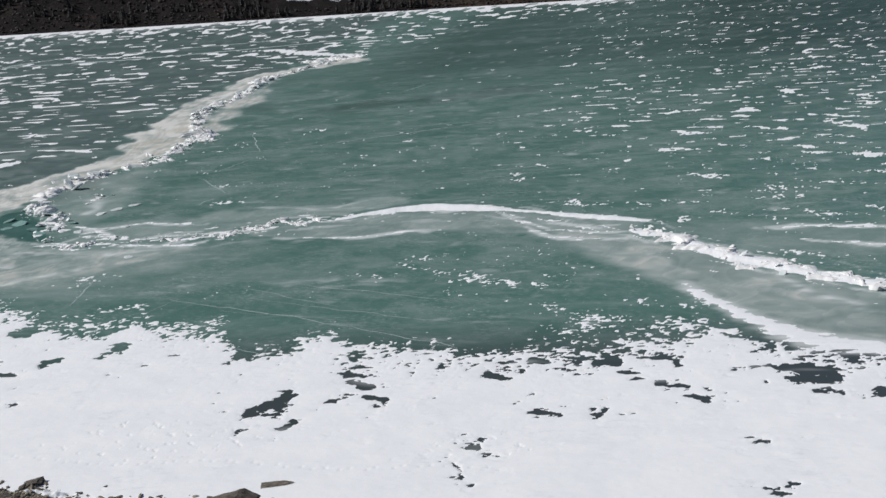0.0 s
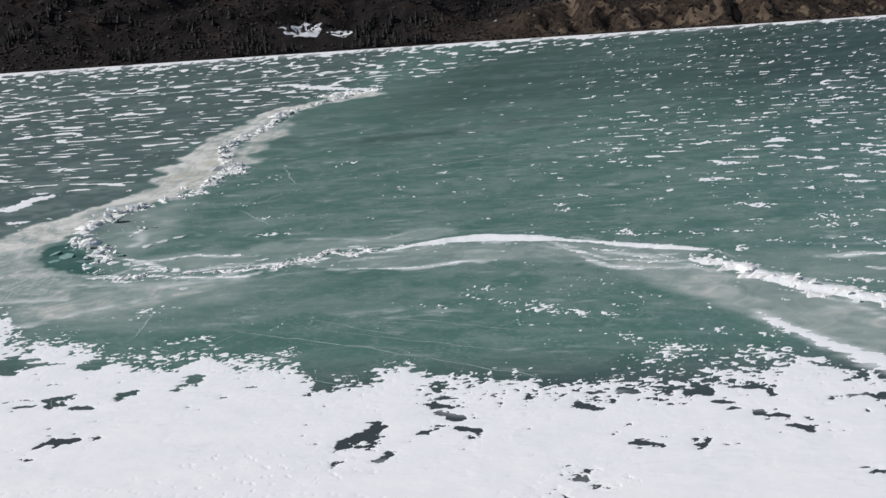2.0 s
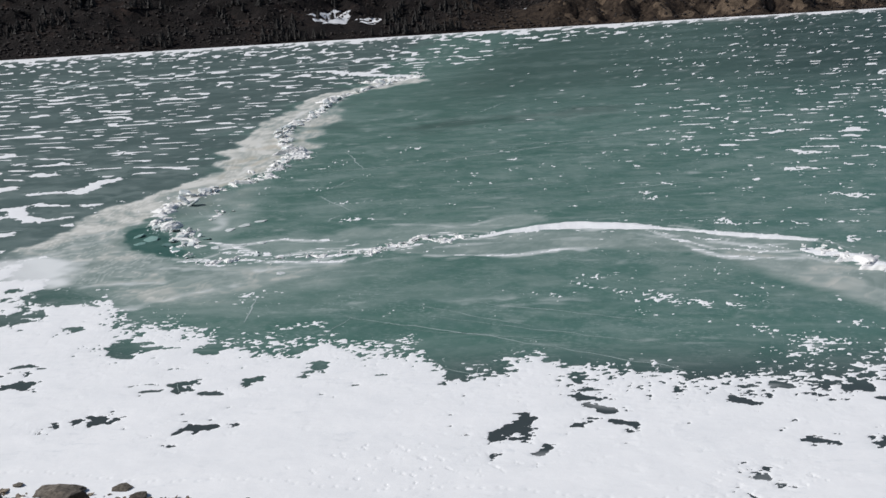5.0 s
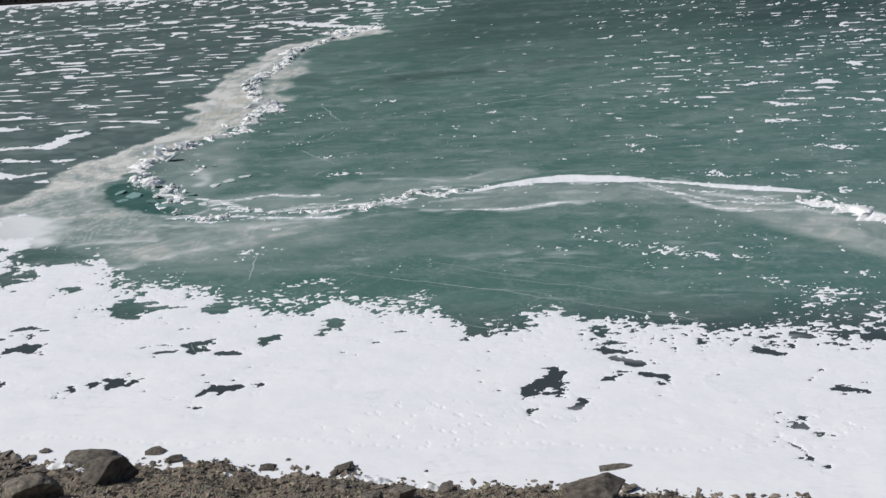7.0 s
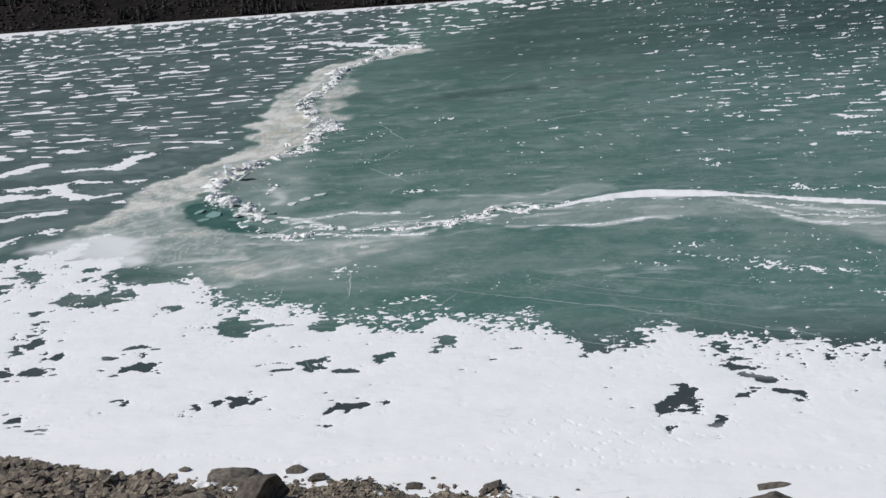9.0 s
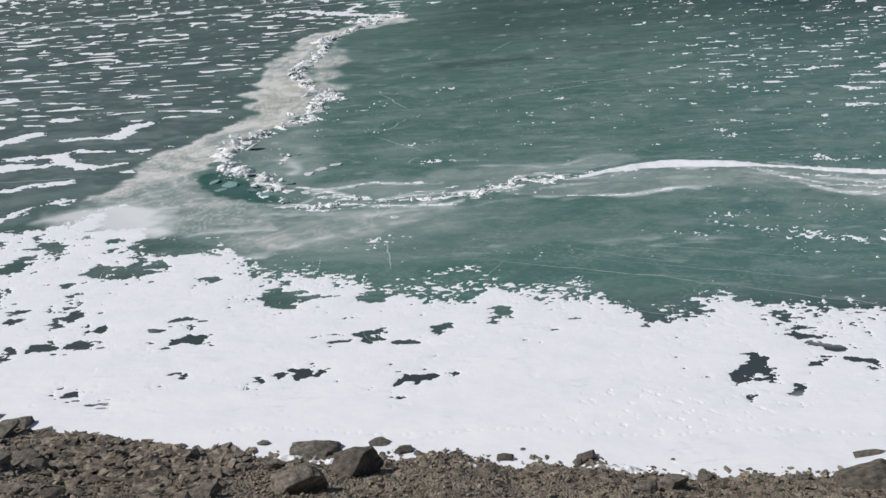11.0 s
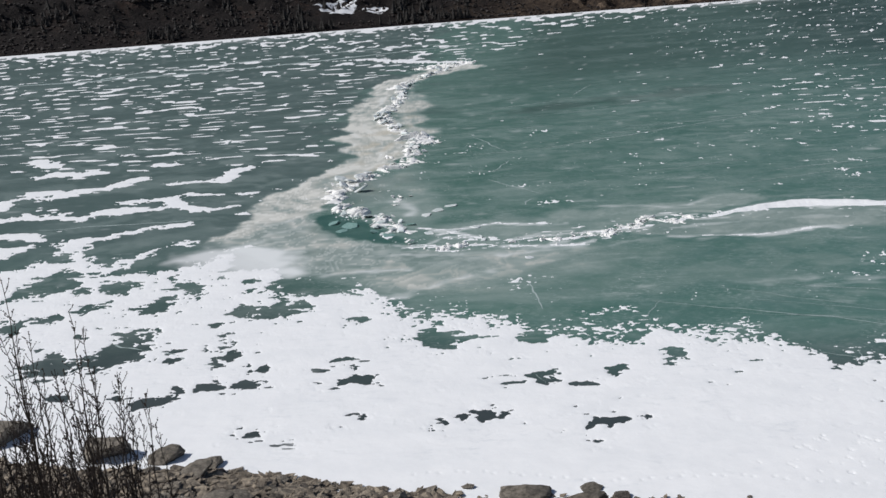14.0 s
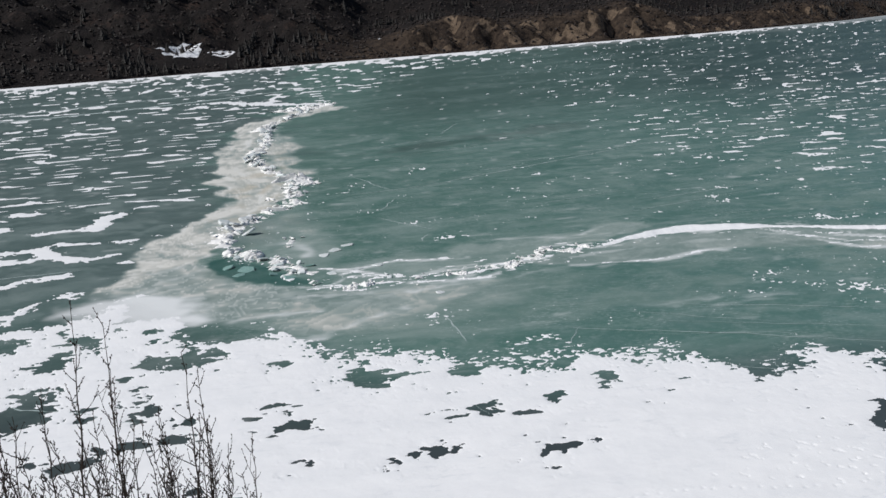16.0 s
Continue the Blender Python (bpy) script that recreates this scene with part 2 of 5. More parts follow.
def culled(verts, faces):
    used = np.unique(faces)
    back = np.zeros(len(verts), np.int64)
    back[used] = np.arange(len(used))
    return verts[used], back[faces]


def add_field(me, name, values):
    a = me.attributes.new(name, "FLOAT", "POINT")
    a.data.foreach_set("value", np.asarray(values, np.float32).ravel())


def part(name, bm, mat, parent, label=""):
    """Links a bmesh as one mesh under a thing or a part."""
    me = bpy.data.meshes.new(name)
    bm.to_mesh(me)
    bm.free()
    me.materials.append(mat)
    return piece(name, me, parent, label)


def piece(name, me, parent, label=""):
    ob = new(name, me)
    ob.parent = parent
    if label:
        ob["label"] = label
    return ob


# ---------------------------------------------------------------- lie of the land
SHORE_X = [-60, -25, -17.9, -15.5, -14, -12.2, -10.6, -8.5, -6.2, -5, -3.2, -1.8, 0, 2, 4, 12, 60]
SHORE_Y = [20, 18.6, 17.1, 17.0, 16.7, 16.1, 15.8, 15.6, 15.5, 15.1, 14.9, 14.3, 14.3, 14.0, 13.6, 12.6, 10]
FAR_X = [-1500, -600, -230, 0, 200, 330, 425, 600, 1500]
FAR_Y = [250, 330, 402, 462, 490, 570, 670, 860, 1500]


def bank_height(x, y):
    """The gravel bank: it dips under the ice and climbs to the bench by the road."""
    edge = np.interp(x, SHORE_X, SHORE_Y)
    edge = edge + 0.08 * fbm(x / 1.1, y * 0 + 3.0, 61, 4, 0.6) * step(2.5, 0.3, edge - y)
    s = edge - y
    z = np.where(s < 0, 0.30 * s, np.where(s < 2.5, 0.36 * s, 0.9 + 0.55 * (s - 2.5)))
    z = z + (0.03 * fbm(x / 0.9, y / 0.9, 5, 4) + 0.008 * fbm(x / 0.14, y / 0.14, 9, 3)) * step(-0.6, 0.8, s)
    top = 7.7 + 0.05 * fbm(x / 3, y / 3, 12, 3)
    return np.minimum(z, top)


def hill_height(x, y):
    s = y - np.interp(x, FAR_X, FAR_Y)
    rough = fbm(x / 45, y / 45, 21, 5, 0.55)
    bench = np.exp(-(((x + 70) / 75) ** 2))
    slope = np.where(s < 0, 0.25 * s, 0.42 * s * (1 - 0.35 * bench * (1 - step(40, 140, s))))
    bluff_top = np.interp(x, [-40, 5, 30, 60, 90, 130, 165, 200, 240, 300, 420], [0, 2, 13, 19, 13, 17, 20, 9, 8, 12, 10])
    bluff = bluff_top * step(2, 34, s + 5 * fbm(x / 16, y / 30, 33, 3)) + 0.18 * np.maximum(s - 40, 0) * step(60, 160, s)
    east = step(-30, 40, x)
    z = slope * (1 - east) + np.where(s < 0, slope, bluff + 0.04 * s) * east
    z = z + step(0, 60, s) * (3.2 * rough + 0.9 * fbm(x / 9, y / 9, 41, 3)) * (1 - 0.6 * east)
    return z + 0.35 * np.maximum(s - 160, 0)


# ---------------------------------------------------------------- the lake
RIDGE_NORTH = [(-12.2, 34.6), (-13.2, 36.3), (-13.8, 37.8), (-14.5, 39.3), (-15.8, 40.2), (-16.7, 42.3), (-17.7, 45.0), (-17.2, 46.5), (-17.1, 48.3),
               (-16.4, 49.5), (-15.5, 50.9), (-14.9, 52.5), (-14.4, 55.0), (-14.8, 58.5), (-14.4, 62.4), (-15.6, 65.7), (-16.7, 68.2), (-18.0, 72.5), (-19.2, 79.8),
               (-18.7, 85.6), (-18.9, 92.8), (-19.8, 102.9), (-19.3, 114.6), (-16.9, 125.2), (-14.0, 140.4)]
RIDGE_EAST = [(-12.2, 34.2), (-10.9, 33.9), (-9.6, 34.3), (-8.3, 34.2), (-6.7, 34.5), (-5.8, 34.7), (-4.4, 35.2), (-3.0, 35.9), (-2.1, 36.2), (-0.6, 36.5), (0.1, 36.6)]
RIDGE_FAR_EAST = [(11.9, 32.6), (12.7, 32.2), (13.4, 31.6), (14.0, 30.1), (14.8, 28.6), (15.7, 28.0), (16.1, 27.4), (17.0, 26.5), (17.9, 25.9), (20.5, 23.8)]
# drifts and crusts of snow: points with the half width at each, and the height of the crest
DRIFTS = [
    ([(-0.2, 36.5, 0.10), (1.1, 37.3, 0.26), (2.3, 37.7, 0.44), (3.9, 37.95, 0.52), (6.2, 37.35, 0.44), (7.4, 36.8, 0.12)], 0.12),
    ([(7.4, 36.8, 0.12), (8.6, 36.2, 0.12), (9.6, 35.6, 0.22), (11.3, 34.8, 0.30), (12.8, 34.1, 0.12)], 0.07),
    ([(12.2, 32.5, 0.22), (13.4, 31.6, 0.36), (14.0, 30.2, 0.36), (14.9, 28.6, 0.38), (15.8, 28.0, 0.52), (16.1, 27.4, 0.36), (17.0, 26.5, 0.28), (18.0, 25.8, 0.26), (22.0, 22.8, 0.22)], 0.09),
    ([(12.6, 26.1, 0.22), (12.98, 24.7, 0.32), (13.6, 23.4, 0.36), (14.3, 22.0, 0.5), (14.9, 21.2, 0.62), (15.8, 20.8, 0.6), (18.0, 20.0, 0.5)], 0.02),
    ([(-2.5, 33.8, 0.06), (-0.4, 33.5, 0.10), (1.2, 33.4, 0.17), (2.0, 33.6, 0.22), (3.0, 34.0, 0.20), (4.4, 33.9, 0.05)], 0.02),
    ([(-12.5, 37.2, 0.10), (-11.3, 36.5, 0.22), (-10.0, 35.2, 0.16)], 0.02),
    ([(-11.6, 35.9, 0.14), (-10.8, 36.6, 0.18), (-9.2, 37.3, 0.14), (-6.2, 36.6, 0.08)], 0.02),
    ([(-11.9, 34.6, 0.12), (-11.2, 35.4, 0.16), (-10.0, 35.2, 0.18)], 0.02),
    ([(-8.9, 33.7, 0.16), (-7.3, 33.3, 0.20), (-6.0, 33.4, 0.18), (-4.7, 34.1, 0.12)], 0.02),
    ([(7.4, 35.1, 0.12), (8.0, 34.5, 0.16), (8.9, 33.2, 0.10), (11.8, 32.4, 0.10)], 0.02),
    ([(7.9, 33.8, 0.12), (8.8, 32.2, 0.20), (9.9, 31.8, 0.16), (11.6, 31.6, 0.10)], 0.02),
    ([(16.7, 32.2, 0.12), (18.3, 32.4, 0.22), (20.6, 31.9, 0.28), (25.0, 31.0, 0.2)], 0.02),
    ([(18.0, 30.5, 0.10), (19.6, 29.8, 0.14), (23.0, 28.4, 0.1)], 0.02),
    ([(-38.0, 172.0, 0.8), (-33.0, 170.0, 2.2), (-27.5, 160.0, 2.4), (-22.0, 152.0, 2.2), (-17.0, 146.0, 2.0), (-13.0, 140.5, 1.6)], 0.02),
]
# snow lying in winding strips on the bare ice of the western bay: points and half width
STRIPS = [
    ([(-28.3, 51.3), (-25.3, 51.6), (-25.6, 53.9), (-24.9, 55.7)], 0.68), ([(-36.9, 50.8), (-34.3, 50.6), (-32.3, 50.8), (-31.9, 52.4), (-31.3, 53.4)], 0.83),
    ([(-35.7, 49.2), (-33.6, 49.1)], 0.50), ([(-36.3, 46.4), (-37.4, 48.6), (-36.8, 49.4)], 0.56),
    ([(-29.3, 46.6), (-27.0, 46.7), (-25.3, 44.6), (-23.6, 43.1), (-22.9, 43.6)], 0.56), ([(-30.2, 43.3), (-29.2, 44.3), (-27.8, 44.6), (-27.1, 44.4)], 0.81),
    ([(-34.9, 43.5), (-33.3, 44.0), (-30.9, 43.4)], 0.66), ([(-26.4, 47.7), (-24.5, 46.9), (-22.4, 47.3)], 0.39),
    ([(-28.7, 37.2), (-26.8, 38.7), (-25.7, 40.0), (-23.9, 40.3)], 0.5), ([(-32.9, 40.0), (-31.0, 39.6), (-28.6, 38.1), (-25.5, 34.0)], 0.75),
    ([(-24.1, 34.8), (-23.6, 36.6), (-22.8, 37.1), (-21.8, 35.8), (-20.4, 35.0), (-19.7, 35.3)], 0.38), ([(-38.7, 57.0), (-36.5, 56.1), (-35.9, 57.3)], 1.1),
    ([(-43.6, 63.7), (-40.4, 60.8)], 1.0), ([(-32.1, 58.5), (-30.6, 58.7)], 0.71),
    ([(-29.5, 34.0), (-27.6, 34.0), (-25.6, 34.9), (-23.5, 34.3), (-21.5, 32.7), (-19.8, 33.0)], 0.5), ([(-40.0, 47.0), (-38.0, 44.0), (-35.0, 43.0)], 0.8),
]
# sheets of slush frozen onto the ice, the lower first: outline, cover, tone, softness of the edge, raggedness
SHEETS = [
    ([(-16.9, 46.4), (-14.4, 53.1), (-12.8, 47.6), (-12.0, 40.7), (-11.6, 37.4), (-12.5, 34.7), (-14.2, 37.9), (-15.9, 41.0)], 0.55, 0.36, 1.2, 0.5),
    ([(-20.0, 110.4), (-17.6, 100.2), (-15.7, 87.6), (-16.1, 80.9), (-14.4, 71.2), (-13.5, 64.0), (-15.7, 64.3), (-17.8, 73.0), (-19.0, 82.6), (-18.9, 98.0)], 0.88, 0.64, 0.8, 0.7),
    ([(-21.8, 36.7), (-21.4, 38.2), (-20.8, 39.6), (-21.0, 41.5), (-21.6, 45.4), (-20.6, 48.0), (-19.7, 51.0), (-18.8, 54.7), (-18.2, 57.3), (-20.0, 62.3), (-21.4, 66.0), (-20.3, 68.0),
      (-21.8, 71.4), (-21.7, 77.2), (-23.0, 85.0), (-22.1, 91.7), (-23.7, 106.0), (-22.6, 115.3), (-17.4, 134.2), (-14.3, 150.5), (-10.9, 131.8), (-16.7, 120.1), (-20.1, 109.0),
      (-18.6, 88.6), (-19.4, 79.9), (-15.9, 66.7), (-14.5, 57.2), (-15.3, 53.4), (-16.4, 49.3), (-17.3, 45.2), (-17.7, 40.7), (-19.5, 36.7)], 0.97, 0.74, 0.25, 0.45),
    ([(-17.0, 42.6), (-17.7, 40.7), (-16.9, 38.1), (-16.0, 36.4), (-14.4, 35.1), (-12.6, 34.1), (-9.7, 33.6), (-5.7, 32.8), (-6.5, 31.1), (-7.8, 29.9), (-9.8, 28.6), (-12.5, 28.0), (-13.5, 28.6),
      (-14.0, 30.7), (-15.9, 30.9), (-16.8, 31.0), (-17.6, 32.2), (-19.3, 34.6), (-20.7, 35.6), (-21.7, 36.6), (-19.8, 38.6)], 0.80, 0.40, 0.7, 0.4),
    ([(-17.4, 42.2), (-17.9, 40.5), (-17.0, 38.0), (-15.6, 36.0), (-13.4, 34.6), (-11.5, 33.4), (-13.0, 31.5), (-16.0, 31.4), (-18.3, 33.8), (-21.3, 36.6), (-19.8, 38.6)], 0.93, 0.42, 0.5, 0.4),
    ([(-11.0, 34.0), (-5.0, 33.4), (-3.0, 32.0), (-4.6, 30.4), (-7.0, 28.8), (-9.0, 27.8), (-12.0, 27.6)], 0.50, 0.38, 1.6, 0.6),
    ([(-13.6, 32.3), (-11.0, 32.0), (-10.0, 30.6), (-11.0, 29.2), (-13.0, 29.4), (-13.8, 30.5)], 0.75, 0.58, 1.1, 0.35),
    ([(-7.3, 36.9), (-7.2, 38.6), (-5.7, 39.2), (-2.4, 39.4), (-0.3, 39.4), (-0.4, 37.3), (-2.6, 36.2), (-4.5, 35.7)], 0.55, 0.33, 0.5, 0.5),
    ([(-12.2, 36.8), (-9.0, 38.4), (-6.2, 38.0), (-5.0, 36.2), (-4.4, 34.6), (-8.3, 33.2), (-12.2, 33.6)], 0.50, 0.36, 0.6, 0.5),
    ([(-1.2, 37.4), (-0.5, 39.1), (0.5, 40.2), (1.6, 40.5), (2.4, 40.1), (2.6, 38.8), (0.8, 38.0), (-0.2, 37.1)], 0.62, 0.36, 0.3, 0.3),
    ([(-4.4, 35.1), (-2.1, 36.1), (0.1, 36.6), (2.3, 37.2), (6.0, 36.9), (7.4, 36.8), (8.4, 35.0), (8.9, 33.2), (8.8, 32.1), (7.8, 32.8), (5.9, 33.5), (4.4, 33.9), (2.3, 33.7), (1.2, 33.3), (-1.8, 33.7), (-3.5, 34.3)], 0.78, 0.27, 0.15, 0.15),
    ([(7.3, 36.5), (8.8, 36.0), (11.2, 34.8), (12.8, 33.9), (11.8, 32.4), (9.9, 32.5), (8.9, 33.2), (7.9, 34.6)], 0.72, 0.30, 0.2, 0.15),
    ([(7.1, 35.0), (8.6, 33.4), (11.7, 32.0), (13.9, 29.6), (15.5, 27.5), (17.6, 25.4), (21.5, 22.8), (18.0, 20.2), (15.8, 20.9), (14.7, 21.3), (14.0, 21.9), (13.6, 23.4), (13.0, 24.7), (12.4, 25.9), (11.4, 27.3), (10.3, 29.4), (8.5, 31.9)], 0.90, 0.37, 0.5, 0.25),
    ([(12.8, 33.9), (15.5, 33.6), (19.0, 32.8), (24.0, 31.5), (24.0, 27.0), (19.0, 28.2), (15.8, 29.2), (13.4, 31.9)], 0.42, 0.30, 0.9, 0.4),
]
POOL = [(-17.7, 40.0), (-17.4, 40.7), (-16.7, 41.1), (-15.9, 39.9), (-15.1, 39.0), (-14.5, 37.5), (-13.5, 36.3), (-12.7, 35.1), (-12.8, 34.4), (-13.9, 35.0), (-14.9, 35.7), (-16.0, 36.6), (-16.9, 38.1)]
# snow that thins out softly over the slush, and thin white streaks: points, half width, strength
PALE = [(-21.3, 35.6), (-19.3, 36.3), (-18.2, 34.7), (-17.5, 33.2), (-16.4, 31.6), (-17.7, 31.3), (-19.3, 31.4), (-22.0, 34.1)]
STREAKS = [
    ([(15.8, 27.8), (15.9, 26.0), (16.4, 24.8), (17.0, 23.7)], 0.25, 0.5), ([(-16.9, 30.95), (-15.4, 31.1), (-13.8, 31.4), (-12.5, 31.2)], 0.16, 0.5),
    ([(-14.4, 28.6), (-12.4, 28.3), (-10.8, 29.6), (-9.4, 30.6)], 0.22, 0.5), ([(-4.6, 39.6), (-1.3, 38.6), (1.3, 40.2)], 0.16, 0.45),
    ([(-12.0, 33.0), (-8.8, 32.6), (-5.8, 33.2)], 0.2, 0.45), ([(-20.5, 38.9), (-19.0, 39.6), (-18.2, 41.2), (-17.4, 42.5)], 0.2, 0.35),
    ([(-19.6, 37.2), (-18.2, 38.4), (-17.4, 39.2)], 0.15, 0.3), ([(6.0, 36.2), (9.0, 34.4), (12.0, 32.6)], 0.2, 0.35),
    ([(-14.3, 43.0), (-13.4, 42.0), (-13.0, 40.0)], 0.4, 0.5), ([(-1.5, 27.8), (1.5, 28.2), (3.5, 27.6)], 0.25, 0.25),
]
EDGE_X = [-17, -16, -14, -13.3, -12.7, -12.3, -11.5, -10.1, -9.4, -8.8, -7.8, -6.4, -5.5, -4.8, -4.1, -3.4, -2.4, -1.6, -1.2, 0, 0.7, 1.6, 2.3, 3.8, 4.7, 5.7, 6.6, 7.5, 8.1, 9.1, 9.9, 10.6, 11.1, 12, 13, 13.4, 14, 17, 30, 90]
EDGE_Y = [31.2, 30.8, 30.3, 29.3, 27.6, 27.0, 26.0, 25.4, 25.5, 25.3, 24.5, 24.1, 24, 24.6, 23.5, 23.6, 23.5, 23.1, 21.8, 21.4, 22, 22.9, 21.25, 21.05, 21.35, 20.85, 20.35, 21.15, 20.55, 20.75, 21.05, 20.85, 21.25, 22.25, 22.45, 20.9, 20.8, 19.3, 18.4, 17.9]
WEST_Y = [26, 31, 36.7, 43, 48, 57, 67, 98, 120, 138, 150, 250, 460, 900]
WEST_X = [-15, -17, -21.7, -21.4, -20.6, -20, -21.2, -23.4, -24.6, -17, -10, 20, 120, 300]
# bare ice showing through the snow: from end to end, and half the breadth
BAY_WINDOWS = [(-27.3, 30.7, -26.3, 30.6, 0.91), (-27.1, 32.1, -25.1, 31.4, 1.25), (-24.8, 30.7, -24.1, 30.6, 0.39), (-23.9, 31, -22.4, 30.5, 0.59), (-23.6, 28.5, -22.8, 28.6, 0.45), (-25.5, 27, -24.7, 26.7, 0.7), (-24.6, 27.7, -23.6, 27.6, 0.32),
               (-21.5, 28.4, -20.2, 28.5, 0.67), (-21, 30.6, -19.8, 30.2, 0.51), (-19.8, 29.3, -19.4, 29.1, 0.35), (-19.6, 31.4, -19.3, 31.3, 0.2), (-18.5, 30.8, -17.9, 30.7, 0.26), (-18.1, 29.6, -17.8, 29.6, 0.24), (-18.1, 27.6, -17, 27.2, 0.41),
               (-17.1, 27.7, -15.4, 27.3, 0.78), (-18.3, 26.2, -17.8, 26.1, 0.19), (-17.4, 25.5, -17.2, 25.5, 0.09), (-22.7, 25.9, -22.2, 25.8, 0.14), (-23.3, 24.8, -23, 24.8, 0.08), (-20.9, 25.7, -20.1, 25.4, 0.63)]
BAY_MID_WINDOWS = [(-21.1, 24.4, -19.6, 24.3, 0.72), (-21.5, 23.7, -19.7, 23.6, 0.50), (-23, 23.5, -21.3, 23.1, 0.52), (-22.6, 23.9, -21.8, 23.8, 0.47), (-19, 24.1, -18.2, 24.2, 0.16), (-18.8, 23.5, -18.3, 23.4, 0.23), (-18, 24.3, -17.6, 24.2, 0.08),
                   (-17.5, 23.3, -16.8, 23, 0.22), (-17.2, 23.7, -16.5, 23.7, 0.27), (-17.2, 24.5, -17, 24.4, 0.33), (-16.3, 22.8, -16.1, 22.8, 0.11)]
BAY_SHORE_WINDOWS = [(-15.9, 22.6, -15.3, 22.5, 0.18), (-17.8, 21.4, -17.4, 21.5, 0.19), (-17.2, 21.5, -16.4, 21.5, 0.22), (-16.4, 21.6, -15.4, 21.6, 0.26), (-18.5, 20.7, -17.5, 20.8, 0.24), (-19.4, 21.1, -19, 21, 0.15), (-21.1, 21.3, -20.4, 21.2, 0.16),
                     (-22.6, 32.2, -22.5, 32.2, 0.14), (-21.7, 31.7, -21.1, 31.4, 0.14), (-30.2, 35.7, -28.3, 35.8, 1.76), (-23.8, 34.1, -20.8, 34.3, 1.3), (-30.3, 39.4, -27.3, 40, 1.1), (-22.4, 36.4, -20, 35.5, 0.5), (-26.4, 36, -21.6, 38.6, 1.1), (-27, 36.4, -24.7, 34.3, 0.6), (-32.5, 33, -30.5, 32.6, 0.9), (-17.4, 30, -13.9, 29.7, 0.86)]
MID_SHORE_WINDOWS = [(-10.7, 19.1, -10.3, 19, 0.08), (-10.3, 19.2, -9.9, 19.2, 0.13), (-9.9, 19.4, -9.4, 19.2, 0.23), (-9.4, 19.3, -9, 19.3, 0.08), (-7.4, 18.6, -7.1, 18.5, 0.17), (-7.2, 18.8, -6.3, 18.8, 0.1), (-7.1, 18.9, -6.7, 18.7, 0.17),
                     (-14.3, 22.4, -13.8, 22.3, 0.1), (-13.9, 23, -13.1, 23, 0.11), (-13.3, 22.5, -12.9, 22.4, 0.07), (-13.5, 21.5, -12.4, 21.7, 0.16), (-13.2, 21.7, -12.5, 21.5, 0.16), (-9.2, 21, -8.6, 21, 0.06)]
MID_WINDOWS = [(-8.6, 21.4, -7.6, 21.5, 0.16), (-8.4, 21.1, -7.8, 21, 0.12), (-7.5, 20.8, -6.8, 20.8, 0.09), (-6.5, 21.6, -5.8, 21.7, 0.16), (-11.7, 24.6, -10.1, 23.9, 0.61), (-8.7, 24.1, -7.7, 24, 0.32), (-4.9, 22.7, -4.2, 22.7, 0.14),
               (-5.7, 23.9, -4.9, 23.9, 0.32), (-13.9, 26.2, -13.1, 26.1, 0.19), (-1.2, 22, -0.1, 21.9, 0.33), (-15, 18.8, -14.7, 18.8, 0.15), (-14.4, 18.3, -13.8, 18.2, 0.07), (-12.6, 19.4, -12.4, 19.4, 0.13)]
EAST_WINDOWS = [(0.3, 18, 0.8, 18.1, 0.31), (0.8, 18.7, 1.5, 18.8, 0.24), (0.4, 18.4, 1.2, 18.5, 0.19), (1.2, 17.3, 1.8, 17.5, 0.13), (0.9, 19, 1.3, 19.1, 0.1), (2.1, 18.5, 2.6, 18.5, 0.09), (2.3, 20.1, 3, 20, 0.17),
                (2.5, 19.5, 3.4, 19.3, 0.16), (3.1, 18.6, 3.8, 18.5, 0.12), (3.6, 18.3, 3.7, 18.2, 0.07), (6, 19.8, 6.8, 19.6, 0.21), (7.2, 17.7, 7.9, 17.5, 0.17), (8.5, 17.4, 9, 17.7, 0.11), (5.9, 16.4, 6.1, 16.4, 0.06),
                (5.6, 16, 6, 16, 0.05), (-1, 21.5, -0.2, 21.5, 0.26), (-5, 22.5, -4.2, 22.4, 0.28)]
FAR_EAST_WINDOWS = [(13.1, 19.6, 14.9, 19.3, 0.26), (13.4, 19, 14.7, 18.8, 0.2), (14, 18.3, 14.6, 18.1, 0.07), (10.2, 18.9, 11.1, 18.7, 0.15), (10.7, 18.2, 11.4, 18, 0.07), (12.3, 23.5, 14.1, 21.6, 0.75), (8.8, 20.3, 9.8, 20.3, 0.22), (10.4, 20.6, 11.2, 20.3, 0.3), (7.2, 20.6, 7.9, 20.4, 0.15), (10.8, 21.9, 11.3, 21.8, 0.2), (5.7, 16.1, 6.1, 16, 0.05),
                    (5.4, 15.4, 5.8, 15, 0.05), (11.8, 16, 12.1, 15.9, 0.04), (11.7, 14.2, 12.1, 14.3, 0.06), (9.4, 19.7, 10.1, 19.6, 0.13), (15, 18.1, 15.6, 18, 0.2), (12.6, 22.6, 13.4, 22.2, 0.3)]
